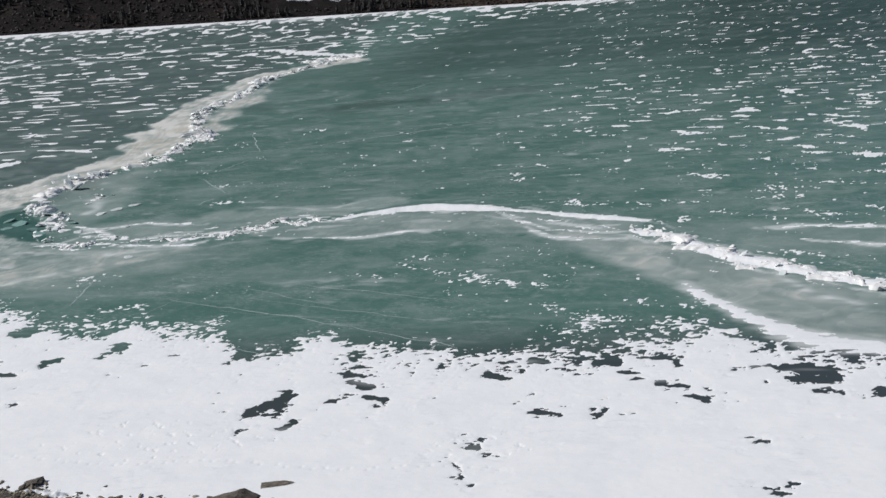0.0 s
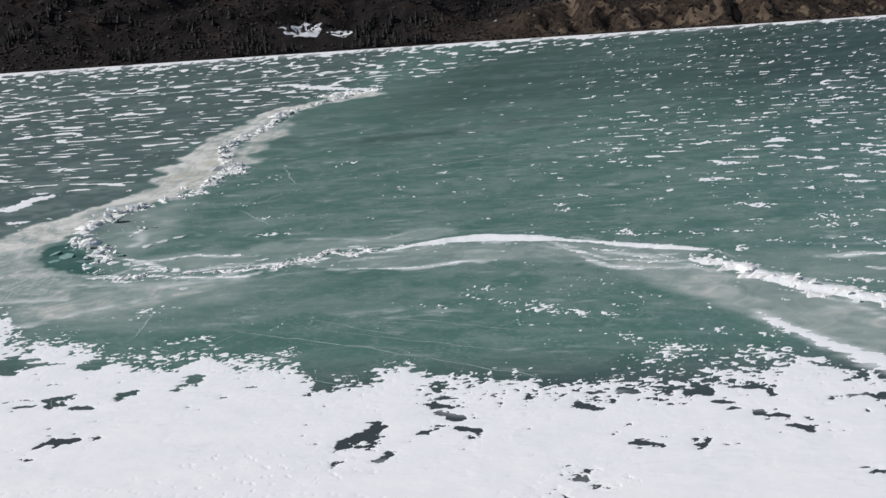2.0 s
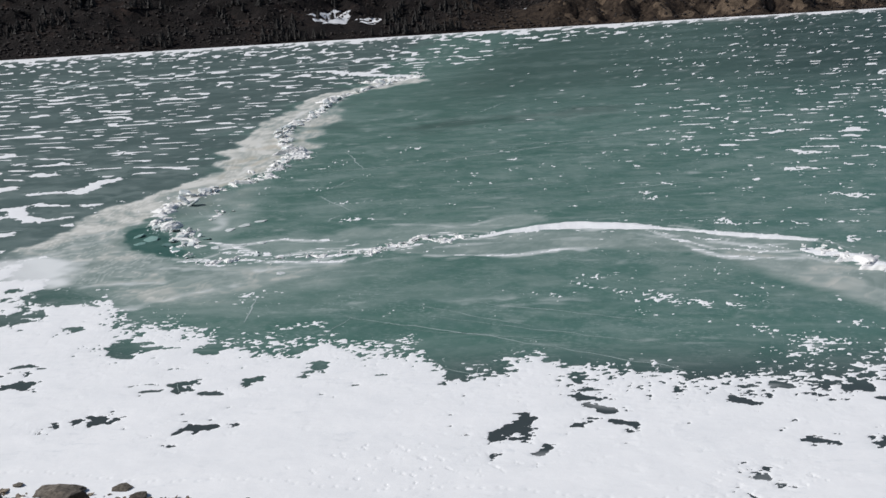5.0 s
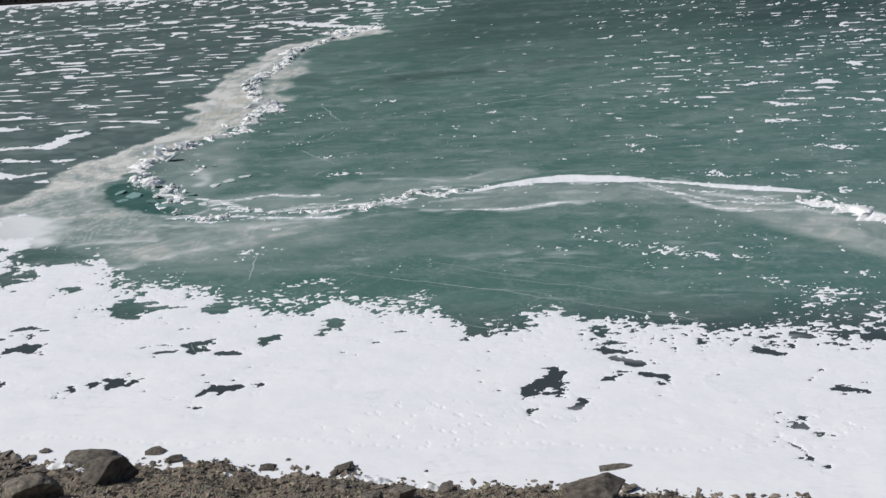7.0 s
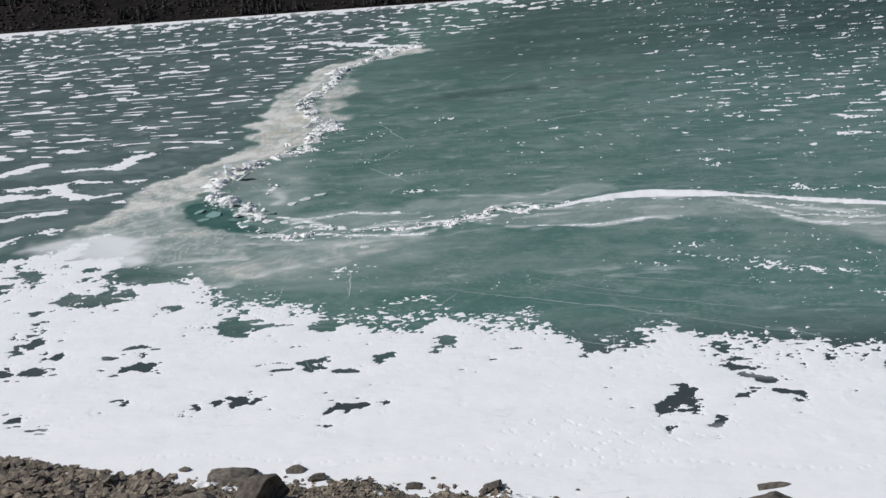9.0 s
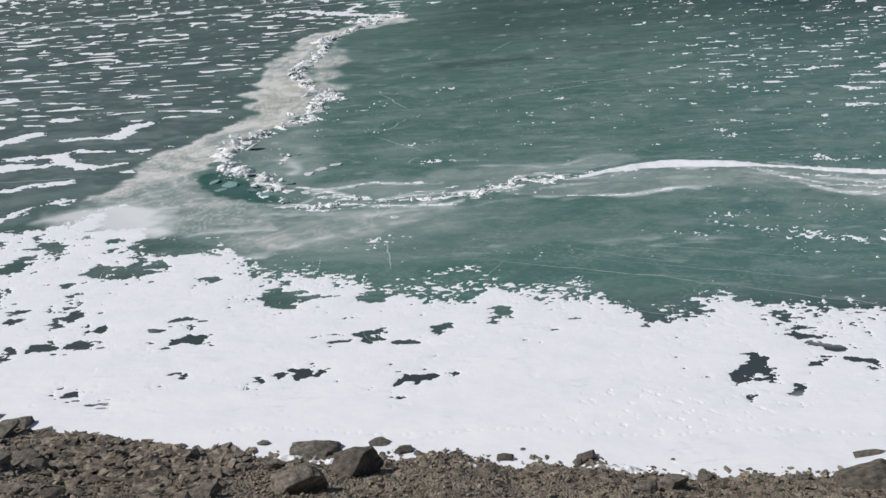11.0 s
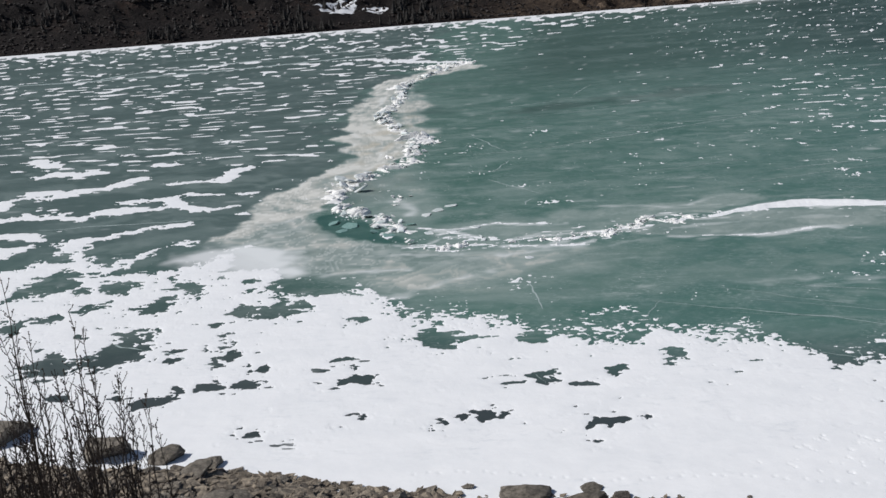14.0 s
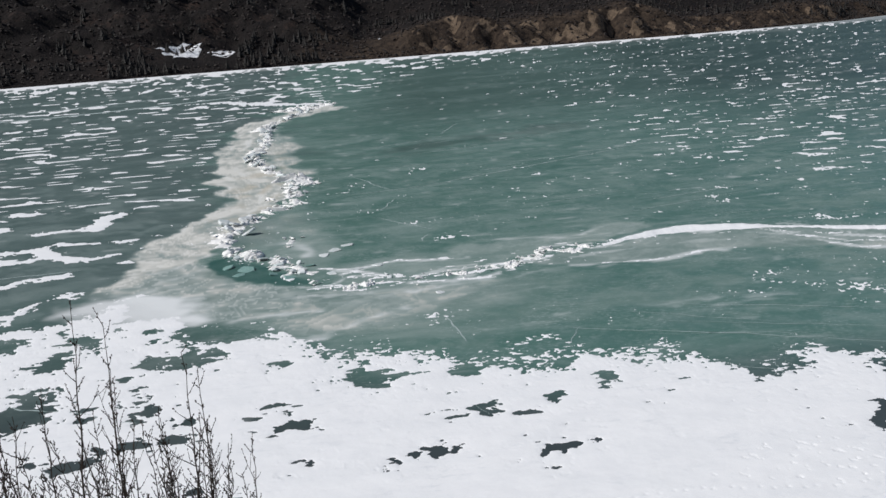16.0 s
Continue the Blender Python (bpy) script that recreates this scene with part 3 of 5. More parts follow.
# snow patches lying on bare ice: centre and half sizes
MID_PATCHES = [(5.7, 27.4, 0.5, 0.3), (7.0, 26.9, 0.4, 0.18), (8.1, 26.6, 0.3, 0.15), (9.3, 23.2, 0.5, 0.42), (8.5, 22.5, 0.45, 0.22), (10.1, 21.5, 0.4, 0.3),
               (11.7, 22.6, 0.5, 0.5), (-6.6, 40.8, 0.38, 0.4), (10.3, 37.8, 0.22, 0.6), (-5.5, 26.0, 0.35, 0.16), (-6.3, 25.8, 0.35, 0.12),
               (-8.4, 29.2, 0.3, 0.3)]


EAST_LINE = RIDGE_EAST + [(2.4, 37.4), (6.9, 36.9), (8.6, 34.8), (12.3, 32.5), (14.5, 29.1), (17.5, 25.9), (22.0, 22.8)]


def inside_by(pts, x, y):
    """How far inside the outline, on arrays; negative outside."""
    best, odd = np.full(np.shape(x), 1e9), np.zeros(np.shape(x), bool)
    for (ax, ay), (bx, by) in zip(pts, pts[1:] + pts[:1]):
        dx, dy = bx - ax, by - ay
        k = np.clip(((x - ax) * dx + (y - ay) * dy) / (dx * dx + dy * dy), 0, 1)
        best = np.minimum(best, np.hypot(x - ax - k * dx, y - ay - k * dy))
        if dy:
            odd ^= ((ay > y) != (by > y)) & (x < dx * (y - ay) / dy + ax)
    return np.where(odd, best, -best)


def rows_of(pts, y, margin):
    """The rows of the lake's grid that the points reach."""
    lo, hi = min(p[1] for p in pts) - margin, max(p[1] for p in pts) + margin
    r = np.nonzero((y[:, 0] > lo) & (y[:, 0] < hi))[0]
    return slice(r[0], r[-1] + 1) if len(r) else None


def slush_at(x, y):
    """How thickly slush and rime lie frozen on the ice: grey slush, white rime in thin streaks, the slush's tone and the thinned snow."""
    f = np.maximum(y / 40, 1)
    fx, fy = x / f, np.where(y < 40, y, 40 * (1 + np.log(f)))
    wob = fbm(fx / 2.2, fy / 2.2, 71, 3)
    streak = fbm(40 * x / y / 1.7, 1450 / y, 73, 2, 0.5)
    swirl = fbm(x / 3.6, y / 2.8, 72, 2, 0.4)
    away, gone = 0 * x, 0 * x
    r = rows_of(RIDGE_NORTH, y, 8)
    _, gone[r], away[r] = ribbon_coords(RIDGE_NORTH, x[r], y[r])
    grey = (0.32 - 0.14 * step(60, 110, y)) * step(18, 31, y) * step(-0.9, 2.2, fbm((fx + 1.2 * wob) / 5, (fy + 0.8 * wob) / 3.0, 81, 4, 0.58))
    tier = 0.30 + 0.05 * wob
    main = 0 * x
    up = step(37, 44, y)
    around = np.hypot(x + 14.6, (y - 37.6) / 1.3) * step(7.5, 5, np.hypot(x + 17.0, (y - 38) / 1.4))
    lay = (1 - up) * fbm((x + 0.9 * swirl) / 2.8, (y + 0.9 * swirl) / 2.2, 87, 2, 0.35) * 1.3 + up * fbm(away / 1.5 + 0.5 * swirl, gone / 14, 88, 2, 0.4) * 1.3 + 0.42 * around
    part_up = lay - np.floor(lay)
    ledge = part_up ** 1.5 + 0.25 * swirl
    for pts, cover, tone, soft, ragged in SHEETS:
        r = rows_of(pts, y, 3 + 2 * soft)
        if r is None:
            continue
        far = np.maximum(y[r] / 45, 1)
        cloud = fbm((fx[r] + 0.8 * wob[r]) / 2.4, (fy[r] + 0.6 * swirl[r]) / 1.8, 89, 3, 0.55)
        q = inside_by(pts, x[r], y[r]) + far * ragged * (0.45 * wob[r] + 0.3 * streak[r])
        k = step(-soft, soft, q) * np.clip(cover + 0.07 * cloud, 0, 1)
        grey[r] = np.maximum(grey[r], k)
        tier[r] = tier[r] * (1 - k) + (tone + (0.26 if tone > 0.38 else 0.14) * (ledge[r] - 0.5) + 0.10 * cloud + 0.015 * streak[r]) * k
        main[r] = np.maximum(main[r], k)
    # streaks along the ridges
    d, run, side = ribbon_coords(EAST_LINE, x, y)
    lines = fbm(run / 3.2, side / 0.5 + 0.25 * wob, 77, 2, 0.5)
    grey = np.maximum(grey, np.exp(-((d / 1.2) ** 2)) * np.clip(0.25 + 0.22 * lines, 0, 1))
    rime = step(0.7, 1.3, lines + 0.25 * streak) * np.exp(-((d / 1.6) ** 2)) * 0.6
    flow = fbm(away / 0.7 + 0.25 * swirl, gone / 11, 75, 2, 0.5)
    band = step(0.6, 0.9, main) * step(40, 44, y) * step(-13, -15, x)
    rime = np.maximum(rime, step(1.0, 2.0, flow) * band * 0.4)
    tier = tier + 0.11 * flow * band
    rime = np.maximum(rime, step(1.4, 2.6, fbm((x - 0.35 * y) / 2.4, y / 1.1, 79, 3, 0.5)) * 0.30 * (1 - main))
    for pts, half, strength in STREAKS:
        r = rows_of(pts, y, 2)
        if r is not None:
            q = along(pts, x[r] + 0.1 * wob[r], y[r] + 0.16 * streak[r])
            rime[r] = np.maximum(rime[r], np.exp(-((q / half) ** 2)) * np.clip(strength * (0.6 + 0.5 * streak[r]), 0, strength * 1.3))
    for pts, crown in DRIFTS:
        half = max(p[2] for p in pts)
        r = rows_of(pts, y, 3)
        if r is not None and half < 1:
            q = spindle(pts, x[r], y[r] + 0.10 * streak[r]) + 0.06 * streak[r] + 0.04 * lines[r]
            rime[r] = np.maximum(rime[r], step(-0.5 * half, 0.6 * half, q) * (0.85 if crown > 0.025 else 0.62))
    lip = step(0.70, 0.96, part_up) * step(1.0, 0.97, part_up) * step(0.5, 0.75, main) * step(75, 55, y) * step(-12.5, -14.5, x)
    rime = np.maximum(rime, 0.22 * lip)
    scratch = fbm((x - 0.8 * y) / 5.0, (y + 0.15 * x) / 0.7, 85, 3, 0.5)
    rime = np.maximum(rime, step(1.4, 2.6, scratch) * 0.22 * (1 - main))
    pale = step(-0.9, 0.5, inside_by(PALE, x, y) + 0.35 * wob + 0.1 * streak)
    rime = np.maximum(rime, pale * 0.95)
    return np.clip(grey, 0, 1), np.clip(rime, 0, 1), np.clip(tier, 0, 1), pale


def pool_at(x, y):
    return step(-0.12, 0.2, inside_by(POOL, x, y) + 0.10 * fbm(x / 0.8, y / 0.8, 91, 3))


def snow_cover(x, y):
    """Depth of snow over the ice, in rough units; below zero the ice is bare."""
    wx = x + 0.20 * fbm(x / 0.75, y / 0.5, 101, 5, 0.65)
    wy = y + 0.15 * fbm(x / 0.75, y / 0.5, 111, 5, 0.65)
    small = fbm(x / 0.40, y / 0.30, 121, 4, 0.7)
    grow = np.maximum(y / 50.0, 1.0) ** 0.22
    gx, gy = x / grow, np.where(y < 50, y, 50 + 71.4 * ((np.maximum(y, 50) / 50) ** 0.7 - 1))
    tiny = fbm(x / 0.27, y / 0.26, 123, 3, 0.6)
    thin = 1 - 0.25 * step(45, 110, y)
    middle = fbm(gx / 2.3, (gy + 0.22 * gx) / (1.45 * thin), 126, 4, 0.6)
    large = fbm(gx / 3.6, gy / 2.9, 131, 4, 0.5)
    edge = np.interp(x, EDGE_X, EDGE_Y) - y
    fleck = fbm(x / 0.24, y / 0.15, 165, 3, 0.6)
    shore = np.clip(edge / 0.85, -7, 5) + 0.45 * small + 0.5 * fleck + 0.45 * middle
    far_right = step(3, 15, x - 0.07 * (y - 37))
    open_ice = -2.3 + 1.2 * far_right + 0.25 * step(20, 45, x) * far_right - 0.35 * step(60, 130, y) - 0.2 * step(110, 220, y)
    near = step(60, 30, y)
    open_ice = open_ice + 0.95 * np.exp(-(((x - 4.5) / 4.5) ** 2) - ((y - 28.3) / 2.2) ** 2) + 0.5 * np.exp(-(((x + 7) / 3.5) ** 2) - ((y - 26.8) / 1.6) ** 2)
    bay = open_ice + (0.95 - 0.4 * near) * middle + 0.22 * small + 0.6 * near * tiny - 0.15 * near
    wide = 1.2 + 0.10 * np.maximum(y - 120, 0)
    west = step(-1, 1, (np.interp(y, WEST_Y, WEST_X) - x + 0.5 * large) / wide)
    base = np.interp(y, [20, 26, 31, 35, 39, 44, 50, 60, 100, 200, 400], [5, 3.4, 1.9, -0.7, -1.7, -2.1, -2.1, -1.15, -1.05, -1.05, -0.8])
    bend = fbm(x / 2.6, y / 2.2, 138, 3, 0.45)
    lens = 1.1 * fbm(gx / 3.3, (gy + 0.12 * gx) / (1.45 * thin), 133, 3, 0.45)
    fine = step(46, 56, y)
    loose = large * (1 - fine) + lens * fine
    field = base + loose + (0.22 - 0.12 * step(34, 40, y)) * small
    c = np.maximum(bay, shore)
    c = c * (1 - west) + field * west
    c = np.where(edge > 3.4, np.maximum(c, 3 + 0 * c), c)
    # small bare spots, thick near the open ice and rare by the shore
    pit = fbm(x / 0.75, y / 0.36, 117, 5, 0.65)
    bare = np.interp(edge, [-1, 1.0, 3.0, 5.0, 6.5], [1.8, 1.8, 2.0, 2.5, 3.6])
    bare = np.where(west > 0.5, np.interp(y, [19, 22, 27, 34], [3.4, 2.4, 1.8, 1.7]), bare)
    c = np.where((c > 0) & (y < 40), np.minimum(c, (bare - pit) * 1.3), c)
    slush, _, _, pale = slush_at(x, y)
    c = np.where((slush > 0.3) & (edge < 0.5), np.minimum(c, -0.2 - 4 * (slush - 0.3)), c)
    # crusts of snow in broken lines beside the ridges
    r = (y[:, 0] > 20) & (y[:, 0] < 50)
    if r.any():
        d, run, side = ribbon_coords(EAST_LINE, x[r], y[r])
        crust = fbm(run / 1.7, side / 0.30 + 0.3 * middle[r], 161, 4, 0.6) + 0.35 * small[r]
        c[r] = np.maximum(c[r], 1.2 * (crust - 1.5 + 0.9 * step(1.5, -1.5, x[r]) * step(0.9, 0.3, d) - 0.6 * np.maximum(d - 0.4, 0)))
        d, run, side = ribbon_coords(RIDGE_NORTH, x[r], y[r])
        crust = fbm(run / 1.3, side / 0.36 + 0.3 * middle[r], 163, 4, 0.6) + 0.35 * small[r]
        c[r] = np.maximum(c[r], 1.2 * (crust - 1.35 - 1.0 * np.maximum(d - 0.35, 0)))
    # fine flecks in clusters
    thick = 1.0 * np.exp(-(((x - 4.5) / 4.0) ** 2) - ((y - 28.5) / 2.4) ** 2) + 0.55 * np.exp(-(((x - 9.5) / 3.5) ** 2) - ((y - 24) / 2.4) ** 2)
    thick = thick + 0.75 * np.exp(-(((x + 8.5) / 5) ** 2) - ((y - 28.2) / 2.4) ** 2) + 0.25 * step(2.0, 0.0, -edge)
    thick = thick + 0.55 * step(40, 44, y) * step(75, 60, y)
    c = np.where((y < 75) & (c < 0.2) & (west < 0.5), np.maximum(c, 1.1 * (fleck + 0.55 * middle - 2.8 + 1.15 * np.minimum(thick, 1.15) - 1.6 * step(0.45, 0.7, slush))), c)
    dust = fbm(75 * x / y, 2900 / y, 167, 2, 0.5)
    c = np.where((y > 38) & (y < 150) & (west < 0.5), np.maximum(c, dust + 0.55 * middle - 3.2 + 0.7 * np.exp(-(((x + 2 - 0.1 * y) / 16) ** 2)) - 1.6 * step(0.45, 0.7, slush)), c)
    for pts, half in STRIPS:
        r = rows_of(pts, y, 3 * half + 1)
        q = along(pts, x[r] + 0.8 * (wx[r] - x[r]), y[r] + 1.2 * (wy[r] - y[r]) + 0.25 * bend[r])
        c[r] = np.maximum(c[r], np.where(q < 3 * half + 0.5, 1.4 * (1 - q / (half * (0.75 + 0.25 * middle[r]).clip(0.35, 1.4))) + 0.12 * small[r], -3))
    rim = np.interp(x, FAR_X, FAR_Y) - y
    c = np.maximum(c, 1.5 - rim / 26 + 1.1 * large)
    for row in MID_PATCHES:
        rad = np.hypot((wx - row[0]) / (1.25 * row[2]), (wy - row[1]) / (1.25 * row[3]))
        c = np.maximum(c, np.where(rad < 3, 1.2 * (0.5 - rad) + 0.75 * fleck + 0.35 * small, -3))
    for row in BAY_WINDOWS + BAY_MID_WINDOWS + BAY_SHORE_WINDOWS + MID_SHORE_WINDOWS + MID_WINDOWS + EAST_WINDOWS + FAR_EAST_WINDOWS:
        window(c, x, wx, wy, y, row, small, pit)
    worn = step(1.25, 0.6, np.hypot((x + 1.4) / 3.2, (y - 16.9) / 1.2)) + step(1.2, 0.7, np.hypot((x - 6.0) / 1.6, (y - 16.2) / 0.7))
    pock = fbm((x - y) / 0.5, (x + y) / 0.2, 119, 3, 0.6)
    c = np.where(pock * np.clip(worn, 0, 1) > 1.45, np.minimum(c, np.maximum((1.5 - pock) * 0.8, -0.12)), c)
    lift = 0 * c
    for pts, crown in DRIFTS:
        half = max(p[2] for p in pts)
        r = rows_of(pts, y, 3 + half)
        if r is not None:
            thin = crown < 0.025 and half < 1
            q = spindle(pts, x[r] + 0.3 * (wx[r] - x[r]), y[r] + 0.3 * (wy[r] - y[r]))
            comb = fbm((x[r] + 0.35 * y[r]) / 1.6, y[r] / 0.26, 155, 3, 0.55)
            if half > 1:
                c[r] = np.maximum(c[r], (0.5 * half * (0.2 + 0.5 * small[r] + 0.8 * middle[r]) + q - 0.3 * half) * 1.2)
            elif thin:
                c[r] = np.maximum(c[r], (q - 0.17 + 0.11 * comb + 0.06 * small[r]) * 3)
            else:
                c[r] = np.maximum(c[r], (q + 0.07 * comb) * 3)
                lift[r] = np.maximum(lift[r], crown * step(-0.1, 1.0, (q + 0.05 * comb) / half))
    return c, small, lift


def spindle(pts, x, y):
    """How far inside a strip whose half width changes from point to point; negative outside."""
    best = np.full(np.shape(x), -1e9)
    for (ax, ay, aw), (bx, by, bw) in zip(pts, pts[1:]):
        dx, dy = bx - ax, by - ay
        k = np.clip(((x - ax) * dx + (y - ay) * dy) / (dx * dx + dy * dy), 0, 1)
        best = np.maximum(best, aw + (bw - aw) * k - np.hypot(x - ax - k * dx, y - ay - k * dy))
    return best


def window(c, x, wx, wy, y, row, rough, pit):
    """Clears the snow over a ragged, drawn-out patch."""
    x0, y0, x1, y1, h = row
    r = rows_of([(x0, y0), (x1, y1)], y, 2.4 * h + 1)
    if r is None:
        return
    end = min(0.7 * h + 0.1, 0.4 * (x1 - x0)) + 0.02
    k = min(max(h / 0.4, 0.4), 1.4)
    px, py = x[r] + k * (wx[r] - x[r]), y[r] + k * (wy[r] - y[r])
    t = np.clip((px - x0 - end) / max(x1 - x0 - 2 * end, 0.02), 0, 1)
    dx, dy = px - (x0 + end + t * (x1 - x0 - 2 * end)), py - (y0 + t * (y1 - y0))
    m = max(min(h, 0.8), 0.22)
    d = (np.hypot(dx / end, dy / (1.2 * h + 0.04)) - 1) * 2.0 * m + rough[r] * 0.32 * min(m, 0.5)
    far = np.hypot(dx / (end + 0.35), dy / (h + 0.3))
    c[r] = np.where(far < 2.0, np.minimum(c[r], (1.25 + 0.9 * np.maximum(far - 0.8, 0) - pit[r]) * 1.2), c[r])
    c[r] = np.minimum(c[r], d * 2)


def lake_grid(step_px, cols, near, far, spread=0.0):
    """Rows and columns that stay evenly fine as they go away from the shore."""
    v = np.arange(14500 / near, 14500 / far, -step_px)
    yy = 14500 / v
    s = np.linspace(0, 1, cols)
    if spread:
        out = np.linspace(0.05, 1, 14) ** 1.6 * spread
        s = np.concatenate([-out[::-1], s, 1 + out])
    lo = -11.5 - 0.63 * yy
    hi = np.maximum(8 + 0.55 * yy, -10 + 0.74 * yy)
    return lo[:, None] + (hi - lo)[:, None] * s[None], yy[:, None] + 0 * s[None]


def build_lake():
    x, y = lake_grid(2.2, 860, 9.0, 1600, 2.5)
    co = np.stack([x, y, 0 * x], -1).reshape(-1, 3)
    me = mesh_of("lake_ice", co, grid_faces(*x.shape), ICE, True)
    pool = pool_at(x, y)
    grey, rime, tier, _ = slush_at(x, y)
    add_field(me, "tier", tier)
    add_field(me, "slush", grey * (1 - pool))
    shelf = np.interp(x, FAR_X, FAR_Y) - y + 14 * fbm(x / 40, y / 30, 143, 3)
    add_field(me, "rime", np.maximum(rime * (1 - pool), 0.5 * step(85, 15, shelf)))
    add_field(me, "clear", step(1, 0, (y - 19.5) / np.interp(x, [-17, -11, -6], [18, 8, 5])))
    add_field(me, "deep", pool * (0.78 + 0.14 * fbm(x / 1.2, y / 1.6, 93, 3)))
    add_field(me, "frost", step(-15, -23, x + 0.03 * (y - 60) + 2.5 * fbm(x / 9, y / 9, 145, 4)) * step(24, 40, y))
    add_field(me, "dull", 0.8 * step(70, 130, y) * step(-16, 0, x - 0.06 * (y - 100)) + 0.6 * step(0, 30, x - 0.25 * y + 10) * step(45, 80, y)
              + 0.8 * np.exp(-((along([(-6, 75), (-1.4, 78.6), (4, 80), (10, 83)], x, y + 1.2 * fbm(x / 3, y / 3, 147, 3)) / 2.4) ** 2)))
    silt = np.exp(-(((x + 16.8) / 2.2) ** 2 + ((y - 62) / 16) ** 2)) * step(-0.3, 1.2, fbm(x / 1.6, y / 3, 141, 4))
    add_field(me, "silt", silt * 0.8)
    lake = tagged(new("water_frozen_lake", me), "smooth teal-green lake ice with grey slush bands", "lake ice", kind="structure")

    x, y = lake_grid(2.0, 1400, 12.6, 520)
    c, small, lift = snow_cover(x, y)
    deep = np.clip(c, -1, 3)
    z = np.where(deep > 0, 0.005 + 0.010 * np.minimum(deep, 0.8) + 0.003 * np.maximum(deep - 0.8, 0), 0.03 * deep + 0.005)
    z = z + np.where(c > 1.2, 0.003 * step(1.2, 3, c) * fbm(x / 0.8, y / 0.5, 151, 4), 0)
    z = np.where(c > 0, z + lift, z)
    # a line of small tracks
    for k in range(62):
        tx = -11.0 + 0.28 * k + 0.06 * math.sin(9.1 * k)
        ty = 16.75 - 0.095 * (tx + 11) + 0.12 * math.sin(0.35 * k) + 0.05 * (k % 2)
        r = np.nonzero(np.abs(y[:, 0] - ty) < 0.15)[0]
        if len(r):
            r = slice(r[0], r[-1] + 1)
            z[r] -= 0.014 * np.exp(-(((x[r] - tx) / 0.04) ** 2) - ((y[r] - ty) / 0.035) ** 2)
    # pockets of snow left among the stones of the shore
    for px, py, pa, pb in ((-2.75, 14.62, 0.55, 0.13), (-1.7, 14.3, 0.16, 0.07), (-8.15, 15.15, 0.5, 0.12), (-5.6, 14.75, 0.13, 0.05), (-9.2, 15.5, 0.3, 0.08)):
        k = np.hypot((x - px) / pa, (y - py) / pb) + 0.3 * small
        z = np.where(k < 1.3, np.maximum(z, bank_height(x, y) + 0.10 * (1.15 - k)), z)
    faces = grid_faces(*x.shape)
    zf = z.ravel()
    faces = faces[(zf[faces] > 0).any(1)]
    co, faces = culled(np.stack([x, y, z], -1).reshape(-1, 3), faces)
    tagged(new("snow_cover", mesh_of("snow_cover", co, faces, SNOW, True)), "thin white wind-blown snow with ragged edges on ice", "snow", kind="stuff")
    return lake


def ribbon(pts, half, z, seed):
    """A thin frosted crack that wavers and thins out at both ends."""
    rng = np.random.default_rng(seed)
    p = np.asarray(pts, float)
    seg = np.hypot(*np.diff(p, axis=0).T)
    t = np.r_[0, np.cumsum(seg)]
    u = np.linspace(0, t[-1], max(12, int(t[-1] / 0.4)))
    x, y = np.interp(u, t, p[:, 0]), np.interp(u, t, p[:, 1])
    off = 0.07 * fbm(u / 2.0, u * 0 + seed, 3 + seed, 4, 0.6)
    dx, dy = np.gradient(x), np.gradient(y)
    ln = np.hypot(dx, dy) + 1e-9
    nx, ny = -dy / ln, dx / ln
    x, y = x + nx * off, y + ny * off
    w = 0.95 * half * np.sin(np.pi * np.clip(u / t[-1], 0.02, 0.98)) ** 0.4 * (0.6 + 0.7 * rng.random(len(u)))
    left, right = np.stack([x - nx * w, y - ny * w, 0 * x + z], -1), np.stack([x + nx * w, y + ny * w, 0 * x + z], -1)
    co = np.stack([left, right], 1).reshape(-1, 3)
    return mesh_of("crack", co, grid_faces(len(u), 2), CRACK)


CRACKS = [
    ((-10.7, 62.8), (-8.3, 55.1), 0.030),
    ((-11.3, 54.8), (-6.0, 55.9), 0.030),
    ((-6.0, 55.9), (10.4, 65.3), 0.050),
    ((-8.3, 52.3), (-9.3, 49.1), 0.030),
    ((-4.5, 26.6), (2.1, 23.5), 0.030),
    ((2.1, 23.5), (5.4, 21.5), 0.030),
    ((-0.4, 27.7), (5.1, 25.4), 0.025),
    ((-2.2, 27.4), (1.6, 25.2), 0.020),
    ((-8.1, 28.9), (-7.8, 26.3), 0.040),
    ((-5.0, 25.2), (-4.2, 26.6), 0.015),
    ((-1.4, 22.3), (-0.1, 21.4), 0.020),
    ((-0.4, 21.0), (0.1, 22.1), 0.015),
    ((-31.5, 40.9), (-23.4, 41.2), 0.050),
    ((-21.3, 25.3), (-19.7, 24.4), 0.040),
    ((-19.7, 24.4), (-17.0, 22.9), 0.030),
    ((-1.6, 26.3), (5.5, 23.3), 0.020),
    ((-2.4, 25.3), (2.3, 23.9), 0.015),
    ((-9.9, 47.2), (-6.9, 42.7), 0.030),
    ((-7.9, 40.5), (-7.4, 41.8), 0.030),
    ((-8.1, 20.9), (-8.3, 21.5), 0.010),
]
# long frosted seams on the far ice of the bay: points and half width
SEAMS = [
    ([(-120, 163), (-93, 160.5), (-82, 159), (-72.5, 161.5), (-62, 163), (-53, 168), (-41, 177.5), (-26, 191.5), (-10, 203.5)], 1.4),
    ([(-82, 159.5), (-82, 170.5), (-80, 179.5)], 1.0),
    ([(-84, 179), (-72, 185), (-61, 194), (-48, 203.5), (-36, 211), (-14.7, 212)], 1.3),
]


